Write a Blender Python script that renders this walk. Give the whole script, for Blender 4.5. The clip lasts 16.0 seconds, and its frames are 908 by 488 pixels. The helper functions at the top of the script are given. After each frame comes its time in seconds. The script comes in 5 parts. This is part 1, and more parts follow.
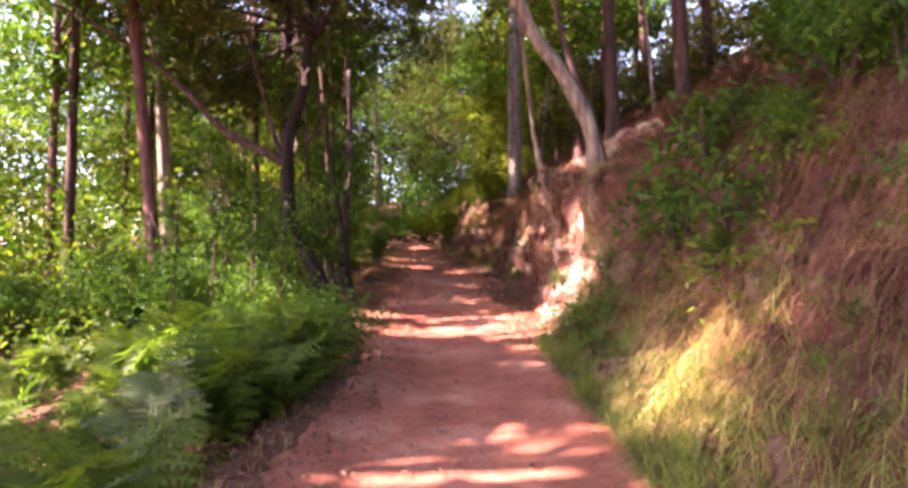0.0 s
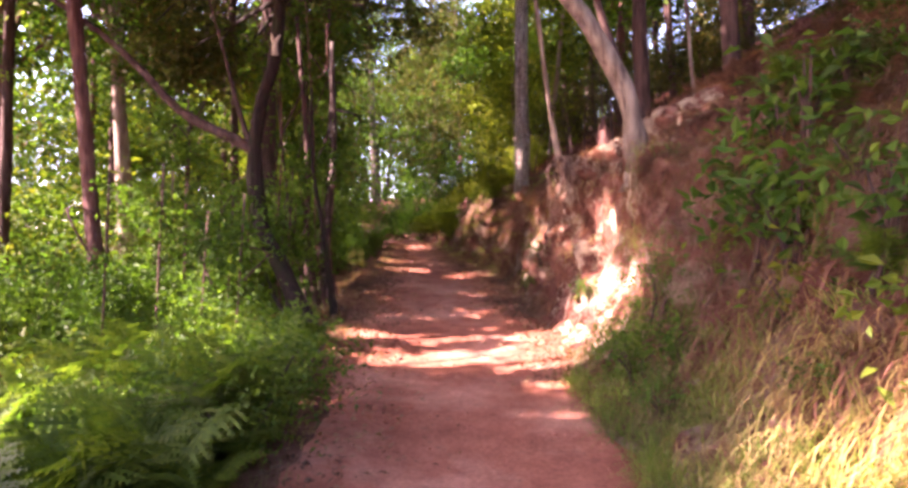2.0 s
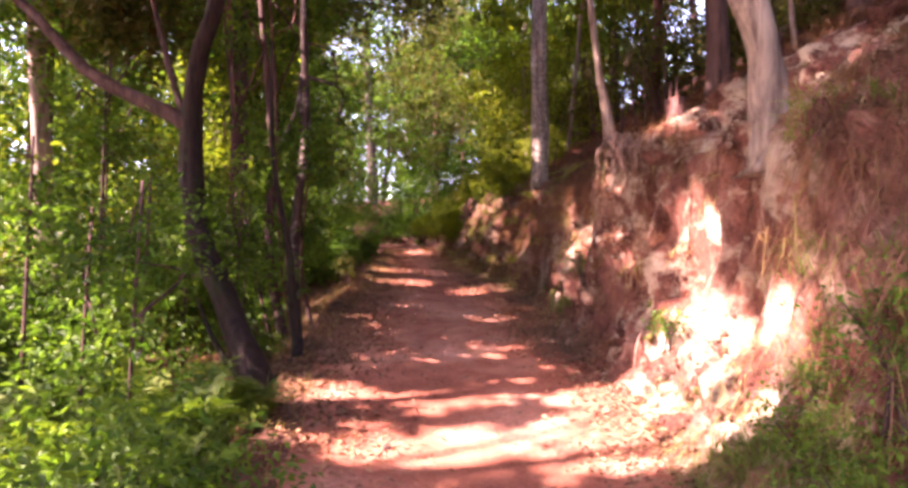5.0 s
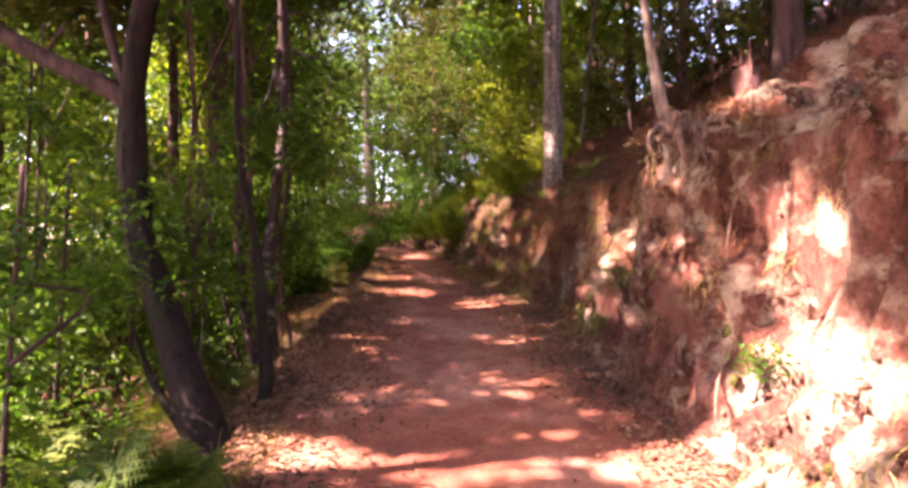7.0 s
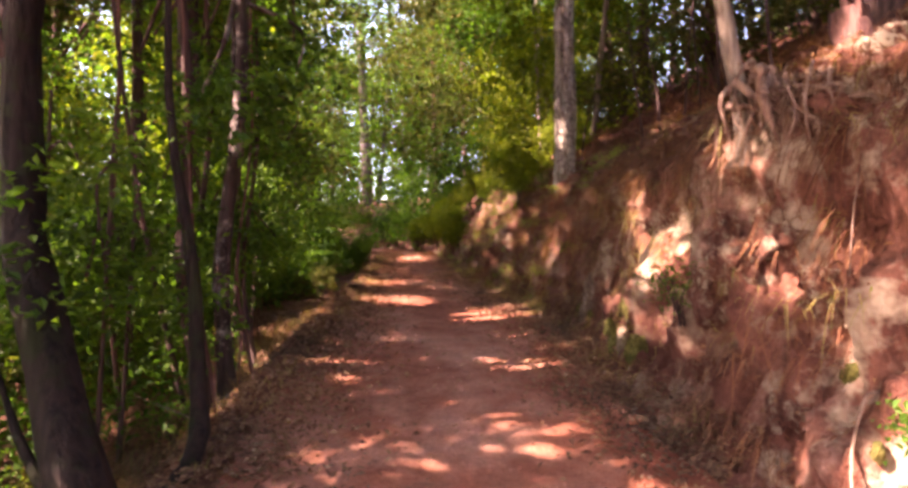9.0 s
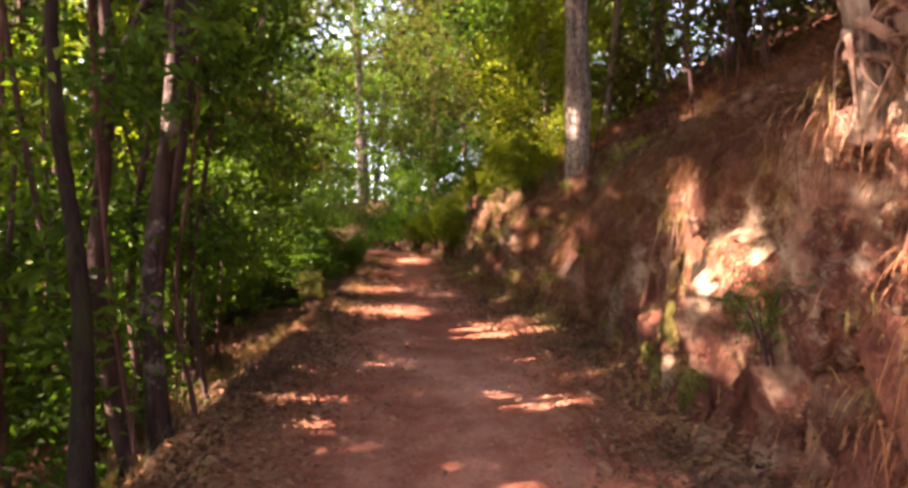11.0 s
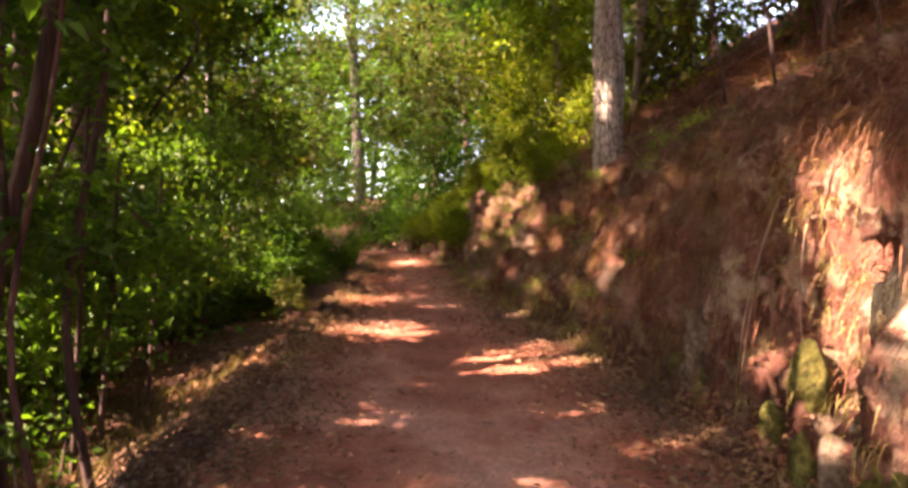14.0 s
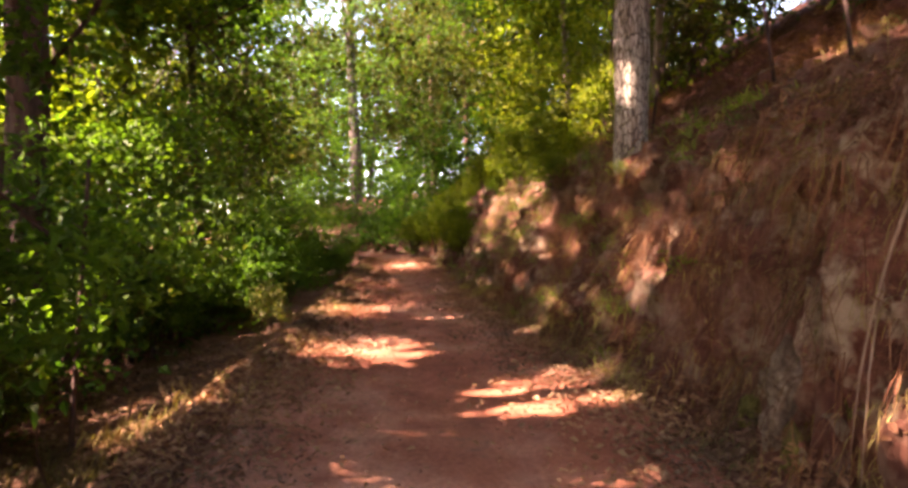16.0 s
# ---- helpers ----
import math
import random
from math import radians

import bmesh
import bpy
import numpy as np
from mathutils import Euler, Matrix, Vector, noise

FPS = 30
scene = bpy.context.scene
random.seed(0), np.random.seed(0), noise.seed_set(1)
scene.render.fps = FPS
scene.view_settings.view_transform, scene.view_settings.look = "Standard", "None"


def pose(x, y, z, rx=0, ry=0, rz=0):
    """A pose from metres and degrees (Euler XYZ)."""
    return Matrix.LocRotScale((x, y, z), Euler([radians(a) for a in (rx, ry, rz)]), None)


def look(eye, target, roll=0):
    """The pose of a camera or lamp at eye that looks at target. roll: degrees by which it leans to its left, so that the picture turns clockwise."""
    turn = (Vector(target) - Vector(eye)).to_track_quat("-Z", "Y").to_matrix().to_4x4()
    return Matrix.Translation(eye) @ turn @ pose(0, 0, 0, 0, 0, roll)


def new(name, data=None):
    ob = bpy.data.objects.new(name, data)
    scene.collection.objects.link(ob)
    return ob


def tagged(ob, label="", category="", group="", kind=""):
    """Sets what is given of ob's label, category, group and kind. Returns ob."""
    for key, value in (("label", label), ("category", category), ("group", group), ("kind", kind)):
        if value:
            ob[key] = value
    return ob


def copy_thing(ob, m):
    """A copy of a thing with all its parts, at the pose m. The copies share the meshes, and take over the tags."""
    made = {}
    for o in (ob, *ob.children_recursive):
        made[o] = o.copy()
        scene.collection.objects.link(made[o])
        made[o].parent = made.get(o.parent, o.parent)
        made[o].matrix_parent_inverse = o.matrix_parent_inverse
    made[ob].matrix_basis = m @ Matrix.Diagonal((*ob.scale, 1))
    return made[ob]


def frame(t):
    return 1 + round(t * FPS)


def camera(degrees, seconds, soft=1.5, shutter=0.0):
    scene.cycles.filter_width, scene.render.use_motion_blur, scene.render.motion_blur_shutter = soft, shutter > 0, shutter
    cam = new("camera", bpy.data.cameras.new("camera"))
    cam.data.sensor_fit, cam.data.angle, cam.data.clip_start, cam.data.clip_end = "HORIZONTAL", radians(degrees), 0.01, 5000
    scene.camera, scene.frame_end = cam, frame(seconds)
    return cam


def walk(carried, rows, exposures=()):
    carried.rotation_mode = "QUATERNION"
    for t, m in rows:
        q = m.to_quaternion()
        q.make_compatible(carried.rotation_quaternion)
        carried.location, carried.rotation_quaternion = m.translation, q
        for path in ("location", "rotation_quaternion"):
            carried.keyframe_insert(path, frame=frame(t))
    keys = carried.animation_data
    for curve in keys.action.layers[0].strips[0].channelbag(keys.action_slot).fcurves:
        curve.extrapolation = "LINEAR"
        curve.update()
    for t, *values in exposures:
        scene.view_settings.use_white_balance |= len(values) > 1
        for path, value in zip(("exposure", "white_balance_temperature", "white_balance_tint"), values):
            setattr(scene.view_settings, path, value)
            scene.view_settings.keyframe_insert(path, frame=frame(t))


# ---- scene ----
cam = camera(75.0, 16.0, soft=3.2)
ACROSS, ALONG, EYE = 8.1, 12.3, 1.6
SKY_STRENGTH, SUN_STRENGTH, STOPS = 0.15, 5.0, 3.05
ROWS = [
    (0.0, 0.0, 0.0, 0.0, 0.0, 0.0, 0.0),
    (0.5, -0.0015, 0.0377, 0.0033, 0.03, -0.12, 0.01),
    (1.0, -0.0019, 0.0768, 0.0052, 0.04, -0.25, -0.01),
    (1.5, -0.0016, 0.1194, 0.007, 0.04, -0.34, 0.0),
    (2.0, -0.0019, 0.1608, 0.0097, 0.04, -0.35, 0.03),
    (2.5, -0.0038, 0.2049, 0.0125, 0.03, -0.37, 0.05),
    (3.0, -0.0042, 0.2436, 0.0147, 0.05, -0.33, 0.01),
    (3.5, -0.0077, 0.2827, 0.0171, 0.03, -0.26, 0.0),
    (4.0, -0.0123, 0.3196, 0.0195, 0.03, -0.2, -0.04),
    (6.5, -0.035, 0.4862, 0.0272, -0.19, 0.21, -0.11),
    (7.0, -0.0384, 0.515, 0.0298, -0.27, 0.26, -0.09),
    (7.5, -0.0399, 0.546, 0.0307, -0.3, 0.3, -0.11),
    (8.0, -0.0411, 0.576, 0.0304, -0.33, 0.32, -0.1),
    (8.5, -0.0408, 0.6082, 0.0314, -0.35, 0.27, -0.1),
    (9.0, -0.0395, 0.6359, 0.0327, -0.34, 0.31, -0.04),
    (11.5, -0.0391, 0.7701, 0.0416, -0.4, 0.28, 0.12),
    (12.0, -0.0422, 0.7961, 0.043, -0.43, 0.25, 0.09),
    (12.5, -0.0464, 0.8242, 0.0435, -0.49, 0.24, 0.0),
    (13.0, -0.049, 0.8484, 0.0439, -0.53, 0.23, -0.01),
    (13.5, -0.0502, 0.8741, 0.0447, -0.59, 0.24, -0.02),
    (14.0, -0.0519, 0.8987, 0.0458, -0.61, 0.2, 0.0),
    (14.5, -0.0523, 0.9247, 0.0468, -0.61, 0.21, 0.01),
    (15.0, -0.0525, 0.9475, 0.0487, -0.62, 0.21, 0.04),
    (15.5, -0.052, 0.9716, 0.0512, -0.61, 0.21, 0.06),
    (16.0, -0.0524, 0.9952, 0.0525, -0.62, 0.19, 0.05),
]
walk(cam, [(t, pose(ACROSS * x, ALONG * y, EYE + ACROSS * z, 90 + pitch * 0.66, roll * 0.66, yaw * 0.66)) for t, x, y, z, yaw, pitch, roll in ROWS],
     exposures=[(0.0, STOPS + 0.28, 7000, 46), (3.5, STOPS + 0.48, 7300, 57), (7.0, STOPS + 0.40, 7500, 49), (9.0, STOPS + 0.38, 8000, 42), (16.0, STOPS + 0.50, 8600, 34)])

GAPS = []  # filled below: places that the sun reaches through the canopy

# ---- sky and sun ----
SUN_TO = Vector((-0.74, -0.17, 0.65)).normalized()  # towards the sun
world = bpy.data.worlds.new("sky")
scene.world = world
world.use_nodes = True
sky = world.node_tree.nodes.new("ShaderNodeTexSky")
sky.sky_type, sky.sun_disc = "NISHITA", False
sky.sun_elevation = math.asin(SUN_TO.z)
sky.sun_rotation = math.atan2(SUN_TO.x, SUN_TO.y)
world.node_tree.links.new(sky.outputs[0], world.node_tree.nodes["Background"].inputs[0])
world.node_tree.nodes["Background"].inputs[1].default_value = SKY_STRENGTH
sun = new("sun", bpy.data.lights.new("sun", "SUN"))
sun.data.energy, sun.data.angle, sun.data.color = SUN_STRENGTH, radians(0.6), (1.0, 0.95, 0.87)
sun.matrix_world = look(SUN_TO * 60, (0, 0, 0))


# ---- materials ----
def node_material(name):
    m = bpy.data.materials.new(name)
    m.use_nodes = True
    nt = m.node_tree
    return m, nt, nt.nodes["Principled BSDF"]


def noise_node(nt, scale, detail=6.0, rough=0.6, stretch=None):
    co = nt.nodes.new("ShaderNodeTexCoord")
    tex = nt.nodes.new("ShaderNodeTexNoise")
    tex.inputs["Scale"].default_value = scale
    tex.inputs["Detail"].default_value = detail
    tex.inputs["Roughness"].default_value = rough
    if stretch:
        mp = nt.nodes.new("ShaderNodeMapping")
        mp.inputs["Scale"].default_value = stretch
        nt.links.new(co.outputs["Object"], mp.inputs[0])
        nt.links.new(mp.outputs[0], tex.inputs["Vector"])
    else:
        nt.links.new(co.outputs["Object"], tex.inputs["Vector"])
    return tex


def ramp(nt, fac, stops):
    r = nt.nodes.new("ShaderNodeValToRGB")
    while len(r.color_ramp.elements) < len(stops):
        r.color_ramp.elements.new(0.5)
    for e, (p, c) in zip(r.color_ramp.elements, stops):
        e.position, e.color = p, (*c, 1)
    nt.links.new(fac, r.inputs[0])
    return r.outputs[0]


def mix_colour(nt, fac, a, b, mode="MIX"):
    mx = nt.nodes.new("ShaderNodeMix")
    mx.data_type, mx.blend_type = "RGBA", mode
    for slot, v in ((0, fac), (6, a), (7, b)):
        if isinstance(v, (int, float)):
            mx.inputs[slot].default_value = v
        elif isinstance(v, tuple):
            mx.inputs[slot].default_value = (*v, 1)
        else:
            nt.links.new(v, mx.inputs[slot])
    return mx.outputs[2]


def bump(nt, shader, height, strength, distance):
    b = nt.nodes.new("ShaderNodeBump")
    b.inputs["Strength"].default_value = strength
    b.inputs["Distance"].default_value = distance
    nt.links.new(height, b.inputs["Height"])
    nt.links.new(b.outputs[0], shader.inputs["Normal"])


def earth_material(name, dark, mid, pale, coarse, fine, bump_m, litter=None, stretch=None, crease_shade=0.75):
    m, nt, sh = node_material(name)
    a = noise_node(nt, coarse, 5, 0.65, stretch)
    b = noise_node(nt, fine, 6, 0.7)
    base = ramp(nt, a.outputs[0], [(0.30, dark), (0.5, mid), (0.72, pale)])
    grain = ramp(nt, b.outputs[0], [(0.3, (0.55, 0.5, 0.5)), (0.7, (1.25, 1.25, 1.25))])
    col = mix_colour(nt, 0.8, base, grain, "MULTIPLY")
    # mottled tone that also drives the bump: shade painted into its low creases
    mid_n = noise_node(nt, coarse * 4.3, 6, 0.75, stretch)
    col = mix_colour(nt, crease_shade, col, ramp(nt, mid_n.outputs[0], [(0.36, (0.42, 0.36, 0.36)), (0.5, (0.95, 0.92, 0.92)), (0.66, (1.3, 1.32, 1.34))]), "MULTIPLY")
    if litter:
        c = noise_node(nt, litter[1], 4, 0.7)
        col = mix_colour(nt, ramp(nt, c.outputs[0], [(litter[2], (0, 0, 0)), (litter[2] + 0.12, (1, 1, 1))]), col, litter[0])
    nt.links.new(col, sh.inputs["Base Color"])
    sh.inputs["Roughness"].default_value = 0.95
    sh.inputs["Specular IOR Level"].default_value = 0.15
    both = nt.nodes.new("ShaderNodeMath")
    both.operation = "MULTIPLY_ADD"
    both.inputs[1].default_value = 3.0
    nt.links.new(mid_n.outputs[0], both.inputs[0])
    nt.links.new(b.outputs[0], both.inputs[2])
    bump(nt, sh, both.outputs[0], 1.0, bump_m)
    return m


def leaf_material(name, tones, through_part=0.45, rough=0.6):
    """A leaf that lets light through, each leaf with a tone of its own."""
    m, nt, sh = node_material(name)
    g = nt.nodes.new("ShaderNodeNewGeometry")
    oi = nt.nodes.new("ShaderNodeObjectInfo")
    n = len(tones)
    r = ramp(nt, g.outputs["Random Per Island"], [((i + 0.0) / max(1, n - 1), c) for i, c in enumerate(tones)])
    w = noise_node(nt, 0.75, 3, 0.6)
    shade = ramp(nt, w.outputs[0], [(0.34, (0.45, 0.52, 0.5)), (0.66, (1.45, 1.35, 1.05))])
    hue = ramp(nt, oi.outputs["Random"], [(0.0, (0.85, 0.95, 0.9)), (1.0, (1.15, 1.05, 1.0))])
    col = mix_colour(nt, 1.0, mix_colour(nt, 1.0, r, shade, "MULTIPLY"), hue, "MULTIPLY")
    nt.links.new(col, sh.inputs["Base Color"])
    sh.inputs["Roughness"].default_value = rough
    sh.inputs["Specular IOR Level"].default_value = 0.2
    tr = nt.nodes.new("ShaderNodeBsdfTranslucent")
    nt.links.new(mix_colour(nt, 1.0, col, (1.25, 1.5, 0.6), "MULTIPLY"), tr.inputs[0])
    mx = nt.nodes.new("ShaderNodeMixShader")
    mx.inputs[0].default_value = through_part
    nt.links.new(sh.outputs[0], mx.inputs[1])
    nt.links.new(tr.outputs[0], mx.inputs[2])
    nt.links.new(mx.outputs[0], nt.nodes["Material Output"].inputs[0])
    return m


def bark_material(name, dark, pale, scale=9.0, flake=0.5, moss=None):
    m, nt, sh = node_material(name)
    a = noise_node(nt, scale, 6, 0.7, (1.6, 1.6, 0.22))
    b = noise_node(nt, 2.2, 4, 0.6)
    base = ramp(nt, a.outputs[0], [(0.35, dark), (0.35 + 0.3 * flake + 0.05, pale)])
    col = mix_colour(nt, 0.6, base, ramp(nt, b.outputs[0], [(0.3, (0.6, 0.55, 0.55)), (0.7, (1.2, 1.2, 1.15))]), "MULTIPLY")
    if moss:
        c = noise_node(nt, 3.5, 5, 0.7)
        col = mix_colour(nt, ramp(nt, c.outputs[0], [(0.52, (0, 0, 0)), (0.62, (1, 1, 1))]), col, moss)
    nt.links.new(col, sh.inputs["Base Color"])
    sh.inputs["Roughness"].default_value = 0.9
    sh.inputs["Specular IOR Level"].default_value = 0.2
    bump(nt, sh, a.outputs[0], 1.0, 0.035)
    return m


M_PATH = earth_material("red_dirt", (0.24, 0.074, 0.046), (0.38, 0.134, 0.082), (0.60, 0.30, 0.21), 0.8, 34, 0.007, ((0.20, 0.085, 0.055), 3.2, 0.60), crease_shade=0.42)
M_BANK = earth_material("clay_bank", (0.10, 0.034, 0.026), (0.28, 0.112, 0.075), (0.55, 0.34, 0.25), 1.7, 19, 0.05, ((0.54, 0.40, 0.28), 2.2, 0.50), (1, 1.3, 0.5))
M_FLOOR = earth_material("leaf_mould", (0.09, 0.04, 0.027), (0.19, 0.085, 0.055), (0.30, 0.15, 0.10), 1.6, 22, 0.03, ((0.10, 0.10, 0.035), 0.9, 0.62))
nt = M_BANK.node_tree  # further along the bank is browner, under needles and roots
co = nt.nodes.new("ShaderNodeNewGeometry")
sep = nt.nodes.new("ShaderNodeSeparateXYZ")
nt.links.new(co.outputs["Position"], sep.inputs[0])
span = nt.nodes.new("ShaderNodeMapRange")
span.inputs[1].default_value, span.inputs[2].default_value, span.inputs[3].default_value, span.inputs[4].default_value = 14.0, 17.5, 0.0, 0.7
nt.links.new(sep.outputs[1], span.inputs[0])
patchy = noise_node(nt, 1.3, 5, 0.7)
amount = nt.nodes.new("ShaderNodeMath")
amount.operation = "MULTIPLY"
# the near stretch: a dark litter tone that also paints in its shade
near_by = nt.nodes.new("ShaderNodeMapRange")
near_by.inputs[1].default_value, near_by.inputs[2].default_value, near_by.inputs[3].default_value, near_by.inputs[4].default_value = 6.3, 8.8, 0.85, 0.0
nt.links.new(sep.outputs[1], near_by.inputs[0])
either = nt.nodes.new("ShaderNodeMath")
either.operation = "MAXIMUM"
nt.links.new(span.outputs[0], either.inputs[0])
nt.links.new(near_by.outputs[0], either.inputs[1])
def spread_node(lo, hi, out_lo, out_hi, source):
    n = nt.nodes.new("ShaderNodeMapRange")
    for slot, v in zip((1, 2, 3, 4), (lo, hi, out_lo, out_hi)):
        n.inputs[slot].default_value = v
    nt.links.new(source, n.inputs[0])
    return n.outputs[0]


rise_line = nt.nodes.new("ShaderNodeMath")  # litter browns the upper, gentler part, with its shade put into the colour
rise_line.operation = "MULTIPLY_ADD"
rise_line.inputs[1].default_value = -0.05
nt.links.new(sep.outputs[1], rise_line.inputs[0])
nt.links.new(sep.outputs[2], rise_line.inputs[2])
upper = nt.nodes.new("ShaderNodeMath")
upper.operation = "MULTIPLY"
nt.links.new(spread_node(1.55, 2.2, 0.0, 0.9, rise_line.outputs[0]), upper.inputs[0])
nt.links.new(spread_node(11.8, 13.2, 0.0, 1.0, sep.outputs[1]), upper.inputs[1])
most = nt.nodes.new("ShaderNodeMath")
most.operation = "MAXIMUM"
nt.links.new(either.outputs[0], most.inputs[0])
foot = nt.nodes.new("ShaderNodeMath")  # and at its foot: brown litter, with shade put into the colour too
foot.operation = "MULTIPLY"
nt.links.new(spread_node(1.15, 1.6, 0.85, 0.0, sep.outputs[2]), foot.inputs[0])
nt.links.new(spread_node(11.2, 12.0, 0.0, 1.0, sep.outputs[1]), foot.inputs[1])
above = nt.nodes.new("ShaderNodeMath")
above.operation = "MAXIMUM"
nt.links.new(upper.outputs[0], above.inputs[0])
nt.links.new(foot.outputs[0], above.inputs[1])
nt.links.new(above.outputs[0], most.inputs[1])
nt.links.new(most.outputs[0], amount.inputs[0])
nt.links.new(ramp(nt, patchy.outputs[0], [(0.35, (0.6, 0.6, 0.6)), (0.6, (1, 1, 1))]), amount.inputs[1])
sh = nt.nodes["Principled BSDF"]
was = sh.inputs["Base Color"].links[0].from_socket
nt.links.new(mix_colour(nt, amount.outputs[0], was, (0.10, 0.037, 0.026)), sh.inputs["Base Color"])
M_HILL = earth_material("hill_litter_earth", (0.085, 0.031, 0.026), (0.17, 0.066, 0.048), (0.28, 0.125, 0.085), 2.2, 20, 0.035, ((0.22, 0.10, 0.06), 5.0, 0.55))
M_LITTER = leaf_material("dead_leaves", [(0.09, 0.034, 0.024), (0.20, 0.088, 0.062), (0.32, 0.18, 0.13), (0.14, 0.058, 0.042)], 0.1, 0.8)
M_LEAF = leaf_material("broad_leaves", [(0.033, 0.072, 0.014), (0.058, 0.128, 0.020), (0.110, 0.187, 0.028), (0.049, 0.098, 0.020)])
M_BRIGHT = leaf_material("young_leaves", [(0.075, 0.112, 0.015), (0.123, 0.164, 0.022), (0.189, 0.207, 0.030), (0.095, 0.126, 0.015)], 0.5)
# darker leaf tones: shadowed shrubs and dusky thickets have shade put into this colour
M_DARK = leaf_material("dark_leaves", [(0.039, 0.055, 0.014), (0.066, 0.085, 0.019), (0.100, 0.100, 0.027), (0.120, 0.085, 0.033)], 0.3)
M_FERN = leaf_material("fern_fronds", [(0.058, 0.102, 0.017), (0.090, 0.146, 0.024), (0.145, 0.184, 0.033)], 0.45)
M_FERN_PALE = leaf_material("pale_fern", [(0.109, 0.143, 0.068), (0.150, 0.177, 0.088), (0.190, 0.211, 0.116)], 0.3)
M_STRAW = leaf_material("dry_grass", [(0.34, 0.24, 0.12), (0.42, 0.33, 0.17), (0.26, 0.19, 0.09), (0.22, 0.22, 0.07)], 0.3, 0.7)
M_STRAW_DARK = leaf_material("withered_grass", [(0.17, 0.10, 0.055), (0.26, 0.17, 0.085), (0.12, 0.065, 0.045), (0.14, 0.14, 0.05)], 0.25, 0.7)
M_NEEDLE = leaf_material("brown_needles", [(0.085, 0.033, 0.024), (0.155, 0.064, 0.042), (0.25, 0.125, 0.08), (0.06, 0.023, 0.019)], 0.15, 0.8)
M_DEAD_FERN = leaf_material("withered_fern", [(0.095, 0.038, 0.036), (0.16, 0.070, 0.058), (0.23, 0.125, 0.092)], 0.2, 0.75)
M_GRASS = leaf_material("green_grass", [(0.114, 0.170, 0.033), (0.180, 0.240, 0.055), (0.266, 0.280, 0.088), (0.085, 0.130, 0.033)], 0.4)
M_BARK = bark_material("dark_bark", (0.025, 0.014, 0.013), (0.09, 0.05, 0.042))
M_BARK_RED = bark_material("reddish_bark", (0.05, 0.02, 0.02), (0.15, 0.07, 0.058))
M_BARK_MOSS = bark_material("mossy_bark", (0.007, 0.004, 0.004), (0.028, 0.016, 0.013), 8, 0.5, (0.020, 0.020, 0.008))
M_BARK_GREY = bark_material("grey_bark", (0.035, 0.026, 0.023), (0.11, 0.085, 0.072), 6, 0.6)
M_BARK_PALE = bark_material("pale_bark", (0.085, 0.055, 0.045), (0.31, 0.235, 0.185), 7, 0.7)
M_BARK_LICHEN = bark_material("lichened_bark", (0.018, 0.011, 0.010), (0.06, 0.038, 0.032), 8, 0.5, (0.22, 0.18, 0.15))
M_BARK_PINE = bark_material("plated_grey_bark", (0.14, 0.10, 0.085), (0.46, 0.39, 0.33), 5, 0.5)
nt = M_BARK_PINE.node_tree
co = nt.nodes.new("ShaderNodeTexCoord")
mp = nt.nodes.new("ShaderNodeMapping")
mp.inputs["Scale"].default_value = (1, 1, 0.28)
cells = nt.nodes.new("ShaderNodeTexVoronoi")
cells.feature, cells.inputs["Scale"].default_value = "DISTANCE_TO_EDGE", 21
nt.links.new(co.outputs["Object"], mp.inputs[0])
nt.links.new(mp.outputs[0], cells.inputs["Vector"])
sh = nt.nodes["Principled BSDF"]
furrow = ramp(nt, cells.outputs[0], [(0.02, (0.18, 0.14, 0.13)), (0.12, (1, 1, 1))])
nt.links.new(mix_colour(nt, 0.9, sh.inputs["Base Color"].links[0].from_socket, furrow, "MULTIPLY"), sh.inputs["Base Color"])
bump(nt, sh, furrow, 1.0, 0.03)
M_WOOD = bark_material("broken_wood", (0.25, 0.18, 0.13), (0.5, 0.40, 0.31), 12, 0.6)
M_ROOT = bark_material("earthy_roots", (0.12, 0.062, 0.047), (0.38, 0.24, 0.18), 10, 0.7)
M_STONE = earth_material("pale_stone", (0.13, 0.085, 0.06), (0.28, 0.20, 0.14), (0.44, 0.35, 0.27), 6, 30, 0.03)
M_MOSS = earth_material("moss", (0.05, 0.055, 0.012), (0.13, 0.12, 0.03), (0.24, 0.20, 0.06), 5, 40, 0.02)


# ---- the lie of the land ----
def smooth(y, ys, vs):
    return sum(float(np.interp(y + d, ys, vs)) for d in (-0.6, 0.0, 0.6)) / 3


def path_z(y):
    return smooth(y, (-400, -5, 0, 4, 9.3, 13, 17, 22, 27, 33, 40, 60, 400), (-4, -0.05, 0, 0.04, 0.22, 0.52, 0.82, 1.02, 1.25, 1.55, 1.8, 2.4, 6))


def edge_l(y):
    return smooth(y, (-5, 2, 4, 7, 9.2, 12, 16, 20, 27, 32, 36, 40, 46, 60), (-1.5, -1.3, -1.25, -1.12, -1.4, -1.85, -1.98, -2.15, -2.6, -2.95, -4.6, -9, -16, -34)) + 0.12 * noise.noise((y * 1.3, 3, 0)) + 0.07 * noise.noise((y * 4.1, 3, 5))


